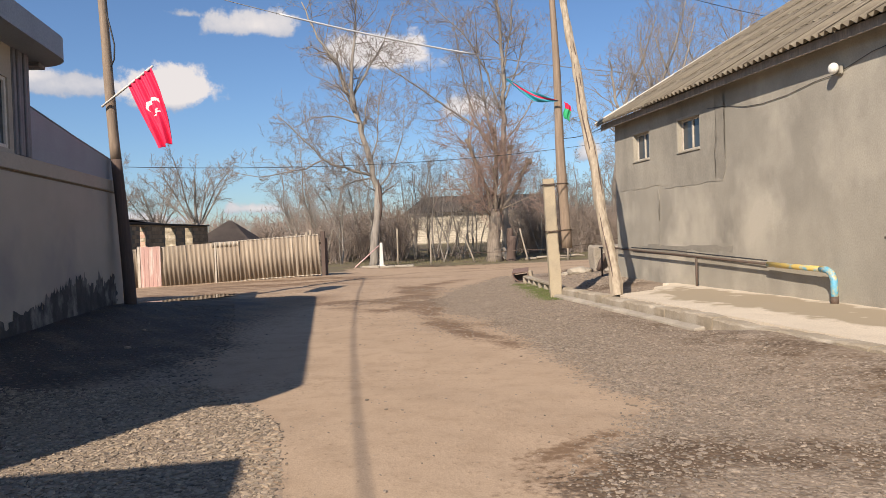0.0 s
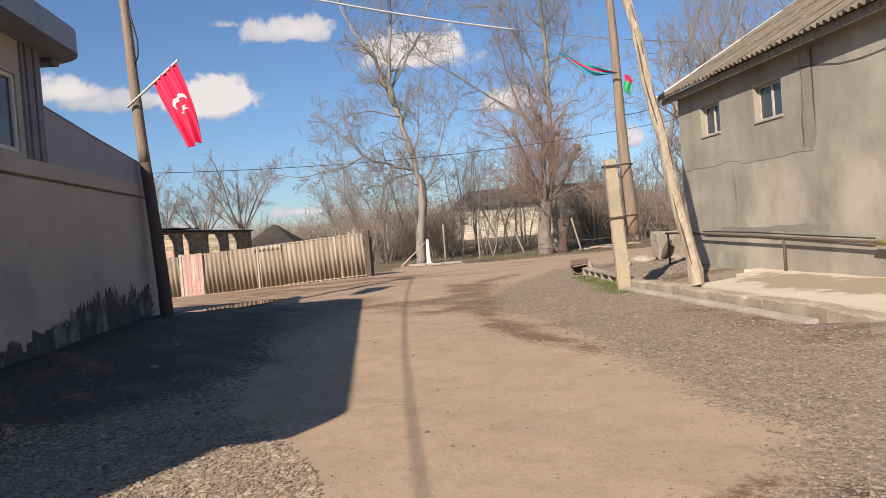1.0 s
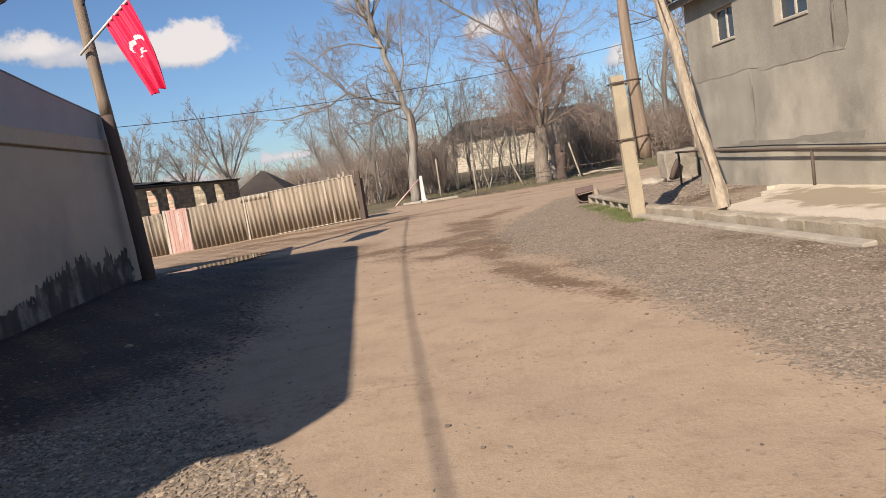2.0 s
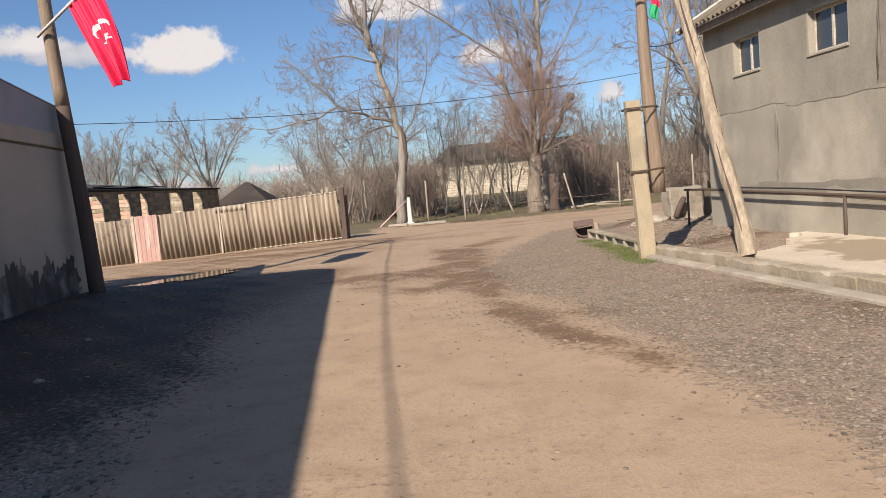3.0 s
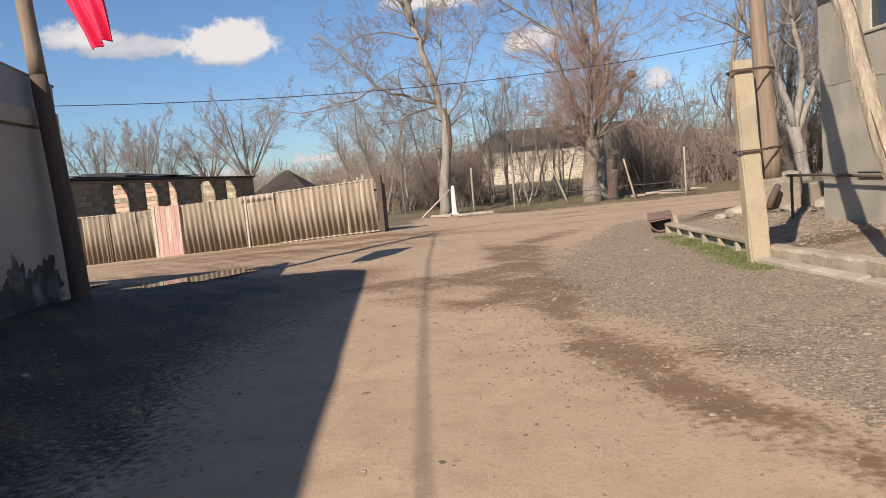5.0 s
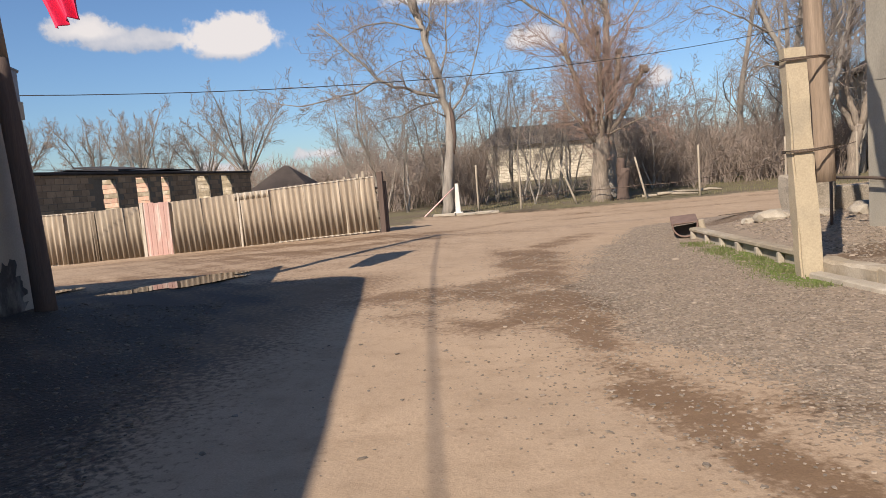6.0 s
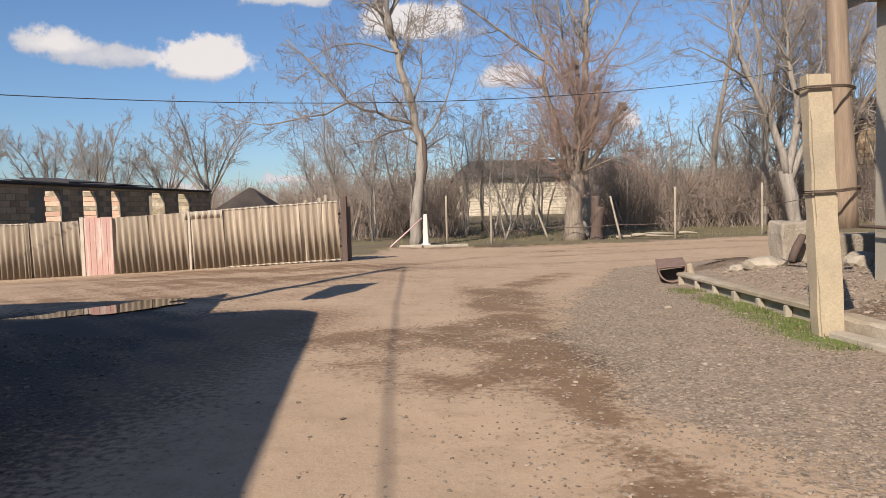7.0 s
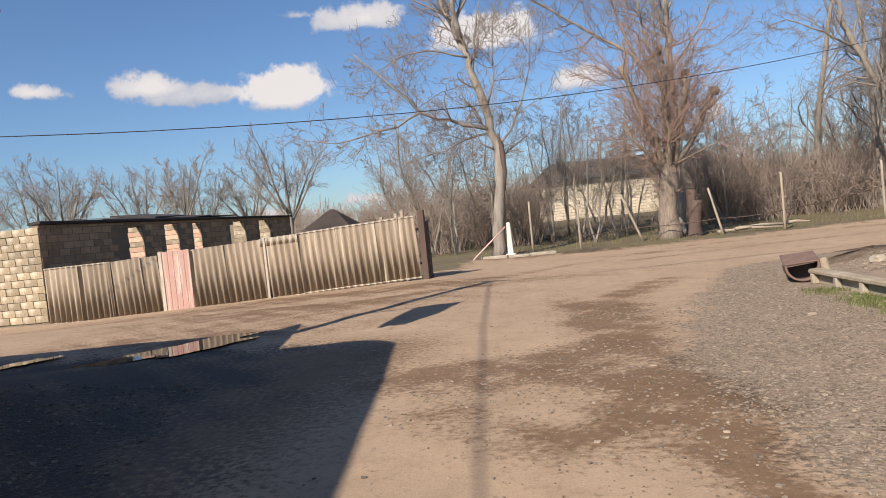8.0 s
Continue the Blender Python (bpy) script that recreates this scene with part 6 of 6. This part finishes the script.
for k, (x, y, a) in enumerate(((-2.2, 34.2, 6), (-1.2, 34.35, 3), (-3.0, 34.1, -4))):
    ob = part("kerb_stone", box((-0.5, -0.16, -0.06), (0.5, 0.16, 0.09), 0.03, None, 0.02, 60 + k), CONCRETE)
    ob.matrix_world = pose(x, y, hz(x, y), 0, 0, a)
    tagged(ob, "pale flat stone beside the leaning tree", "kerb", "kerb stones")
for k, (a, b, z) in enumerate((((5.6, 36.6), (7.9, 36.2), 0.1), ((6.2, 36.3), (8.4, 36.7), 0.16), ((8.0, 36.4), (8.9, 36.2), 0.2))):
    tagged(tube("branch", [(*a, hz(*a) + z), ((a[0] + b[0]) / 2, (a[1] + b[1]) / 2 + 0.1, hz(*a) + z + 0.05), (*b, hz(*b) + z)], [0.07, 0.06, 0.04], POST_WOOD, sides=6, rough=0.08), "cut pale branch lying at the fence foot", "branch", "cut branches")

# ---- far houses ----
def far_house(origin, along, length, wide, z0, wall_h, roof_h, wall_mat, roof_mat, label, windows, hip=0.0, over=0.5):
    h = empty("house", frame_at(origin, along))
    tagged(h, label, "house")
    part("wall", pierced_wall(0, length, z0 - 0.5, z0 + wall_h, 0, 0.3, windows), MORTAR, h)
    block_wall("masonry", wall_mat, 0, length, z0 - 0.3, z0 + wall_h, 0.0, windows, h, 5, 0.42, 0.22)
    part("wall", box((0, 0.3, z0 - 0.5), (0.3, wide, z0 + wall_h)), wall_mat, h)
    part("wall", box((length - 0.3, 0.3, z0 - 0.5), (length, wide, z0 + wall_h)), wall_mat, h)
    part("wall", box((0.3, wide - 0.3, z0 - 0.5), (length - 0.3, wide, z0 + wall_h)), wall_mat, h)
    bm = bmesh.new()
    e = z0 + wall_h
    lo = [(-over, -over, e), (length + over, -over, e), (length + over, wide + over, e), (-over, wide + over, e)]
    hi = [(hip, wide / 2, e + roof_h), (length - hip, wide / 2, e + roof_h)]
    a = [bm.verts.new(p) for p in lo + hi]
    for q in ((0, 1, 5, 4), (1, 2, 5), (2, 3, 4, 5), (3, 0, 4), (3, 2, 1, 0)):
        bm.faces.new([a[i] for i in q])
    bmesh.ops.solidify(bm, geom=list(bm.faces), thickness=0.08)
    part("roof", bm, roof_mat, h)
    for wdw in windows:
        w = empty("window")
        w.parent = h
        fb = bmesh.new()
        a0, b0, c0, d0 = wdw
        for lo_, hi_ in (((a0, 0.1, c0), (a0 + 0.08, 0.18, d0)), ((b0 - 0.08, 0.1, c0), (b0, 0.18, d0)), ((a0 + 0.08, 0.1, c0), (b0 - 0.08, 0.18, c0 + 0.08)), ((a0 + 0.08, 0.1, d0 - 0.08), (b0 - 0.08, 0.18, d0)), (((a0 + b0) / 2 - 0.04, 0.1, c0 + 0.08), ((a0 + b0) / 2 + 0.04, 0.18, d0 - 0.08))):
            add_box(fb, lo_, hi_)
        part("window_frame", fb, WHITE_PAINT, w)
        part("pane", box((a0 + 0.08, 0.15, c0 + 0.08), (b0 - 0.08, 0.16, d0 - 0.08)), GLASS, w)
    return h


far_house((-1.6, 63.5), (1, 0.05), 15, 8, 0.8, 3.0, 1.7, FAR_BLOCK, GREY_ROOF, "pale block house with a grey roof behind the orchard", [(9.2, 10.5, 1.9, 3.3)], 1.5)
far_house((21.5, 49.5), (1, -0.25), 12, 8, 0.5, 5.6, 1.8, LIMESTONE_DULL, DARK_ROOF, "two-storey limestone house beyond the trees", [(2.0, 3.3, 4.2, 5.6), (2.0, 3.3, 1.3, 2.7), (5.5, 6.8, 4.2, 5.6)], 2.0)
far_house((-25.2, 75), (1, 0.0), 5.6, 6, 0.8, 0.9, 2.4, LIMESTONE_DULL, DARK_ROOF, "far low house with a dark hipped roof", [], 2.6, 0.3)

# ---- small stones, weeds and grass ----
def scatter_stones(seed, count, test, size, name, label, mat=None):
    rng = np.random.RandomState(seed)
    chip = np.array([(1, 0.2, -0.5), (0.1, 1, -0.5), (-1, 0.1, -0.5), (-0.2, -1, -0.5), (0.75, 0.5, 0.6), (-0.4, 0.8, 0.7), (-0.8, -0.4, 0.6), (0.4, -0.8, 0.7)], float)
    faces = [(0, 1, 4), (1, 5, 4), (1, 2, 5), (2, 6, 5), (2, 3, 6), (3, 7, 6), (3, 0, 7), (0, 4, 7), (4, 5, 6), (4, 6, 7)]
    pts = test(rng, count)
    vs, fs = [], []
    for k, (x, y) in enumerate(pts):
        r = size[0] * math.exp(rng.exponential(size[1]))
        r = min(r, size[2])
        c, s = math.cos(k * 2.4), math.sin(k * 2.4)
        o = chip * (1 + rng.uniform(-0.4, 0.4, chip.shape)) * (r * rng.uniform(0.8, 1.6), r, r * rng.uniform(0.3, 0.6))
        o = np.stack([o[:, 0] * c - o[:, 1] * s, o[:, 0] * s + o[:, 1] * c, o[:, 2]], 1)
        vs.append(o + (x, y, 0))
        fs += [tuple(i + 8 * k for i in t) for t in faces]
    v = np.concatenate(vs)
    cx, cy = np.repeat(np.array(pts)[:, 0], 8), np.repeat(np.array(pts)[:, 1], 8)
    v[:, 2] += height(cx, cy) + 0.004
    return tagged(finish(name, v, fs, mat or STONE), label, "gravel", kind="stuff")


def right_zone(rng, count):
    y = rng.uniform(-1.5, 24, count * 3)
    e = np.interp(y, [-6, 0.4, 1.5, 2.4, 3.5, 5.8, 9.3, 10.9, 12.9, 14.5, 18.5, 23.4, 24.7], [0.8, 1.1, 1.6, 2.2, 2.0, 1.7, 1.3, 0.7, 0.3, 0.3, 1.2, 2.9, 4.6])
    x = e + rng.normal(0.1, 0.15, len(y)) + rng.beta(0.9, 1.3, len(y)) * (np.interp(y, [0, 5, 14, 20], [5.0, 4.5, 3.5, 3.4]) - e)
    ok = rng.uniform(0, 1, len(y)) < np.interp(y, [0, 8, 14, 24], [0.9, 0.7, 0.8, 0.35])
    return list(zip(x[ok], y[ok]))[:count]


def left_zone(rng, count):
    y = rng.uniform(-0.5, 15, count)
    e = np.interp(y, [-6, 0.7, 2.1, 3.1, 4, 9, 16], [-0.8, -1.0, -1.3, -1.8, -2.6, -3.6, -5.5])
    x = e + 0.2 - rng.beta(0.9, 1.4, count) * (e - wall_x(y))
    return list(zip(x, y))


def strip_zone(rng, count):
    y = rng.uniform(-0.8, 4.2, count)
    e = np.interp(y, [-1, 0.7, 2.1, 3.1, 4.2], [-0.9, -1.0, -1.3, -1.8, -2.6])
    return list(zip(e + 0.15 - rng.beta(0.9, 1.2, count) * 3.6, y))


def road_zone(rng, count):
    y = rng.uniform(0, 26, count)
    return list(zip(rng.normal(-0.3 - 0.05 * y, 1.3, count), y))


def patch_zone(rng, count):
    c = np.array([(-1.4, 14.0), (-0.2, 14.9), (0.3, 12.4), (0.5, 10.4), (0.9, 8.6), (0.2, 17.6)])[rng.randint(0, 6, count)]
    return [tuple(p) for p in c + rng.normal(0, 0.75, (count, 2)) * (1.0, 0.9)]


def bank_zone(rng, count):
    return list(zip(rng.uniform(4.6, 7.8, count), rng.uniform(15.2, 22, count)))


scatter_stones(3, 38000, right_zone, (0.007, 0.38, 0.021), "loose_gravel", "loose grey gravel along the road edge")
# wet gravel whose darker colours also carry the wall's shade
scatter_stones(4, 8000, left_zone, (0.006, 0.42, 0.026), "loose_gravel", "loose muddy gravel darkened for shade beside the plastered wall", STONE_MUDDY_SHADE)
scatter_stones(8, 15000, strip_zone, (0.008, 0.4, 0.026), "loose_gravel", "crushed brown gravel between the road and the wall", STONE_BROWN)
scatter_stones(5, 1300, road_zone, (0.006, 0.4, 0.022), "loose_gravel", "scattered pebbles on the dirt road")
scatter_stones(7, 4200, patch_zone, (0.007, 0.36, 0.019), "loose_gravel", "loose gravel in the damp patches of the road")
scatter_stones(6, 7000, bank_zone, (0.011, 0.4, 0.045), "loose_gravel", "coarse pale gravel behind the poles")


def blades(seed, spots, tall, mat, name, label, per=1):
    rng = np.random.RandomState(seed)
    vs, fs = [], []
    for x, y in spots:
        z = hz(x, y)
        a, L, b = rng.uniform(0, 6.3), rng.uniform(*tall), rng.uniform(0, 0.6)
        w = 0.006 + 0.02 * L
        c, s = math.cos(a), math.sin(a)
        k = len(vs)
        vs += [(x - w * s, y + w * c, z), (x + w * s, y - w * c, z), (x + c * b * L * 0.4 + w * 0.6 * s, y + s * b * L * 0.4 - w * 0.6 * c, z + L * 0.6), (x + c * b * L, y + s * b * L, z + L)]
        fs += [(k, k + 1, k + 2), (k, k + 2, k + 3)]
    return tagged(finish(name, vs, fs, mat), label, "grass", kind="stuff")


rng = np.random.RandomState(9)
ys = rng.uniform(13.2, 18.8, 5500)
clump = 3.22 + 0.02 * (16 - ys) + rng.normal(0, 0.19, 5500)
keep = wavy(clump, ys, 4.0, 0.7) + rng.normal(0, 0.25, 5500) > 0.0
blades(1, list(zip(clump[keep], ys[keep])), (0.015, 0.07), GRASS, "grass", "short green grass along the drain trough")
ys = rng.uniform(35.2, 50, 5000)
blades(2, list(zip(rng.uniform(-4, 16, 5000), ys + 0.25)), (0.04, 0.17), DRY_GRASS, "grass", "dry winter grass in the orchard")
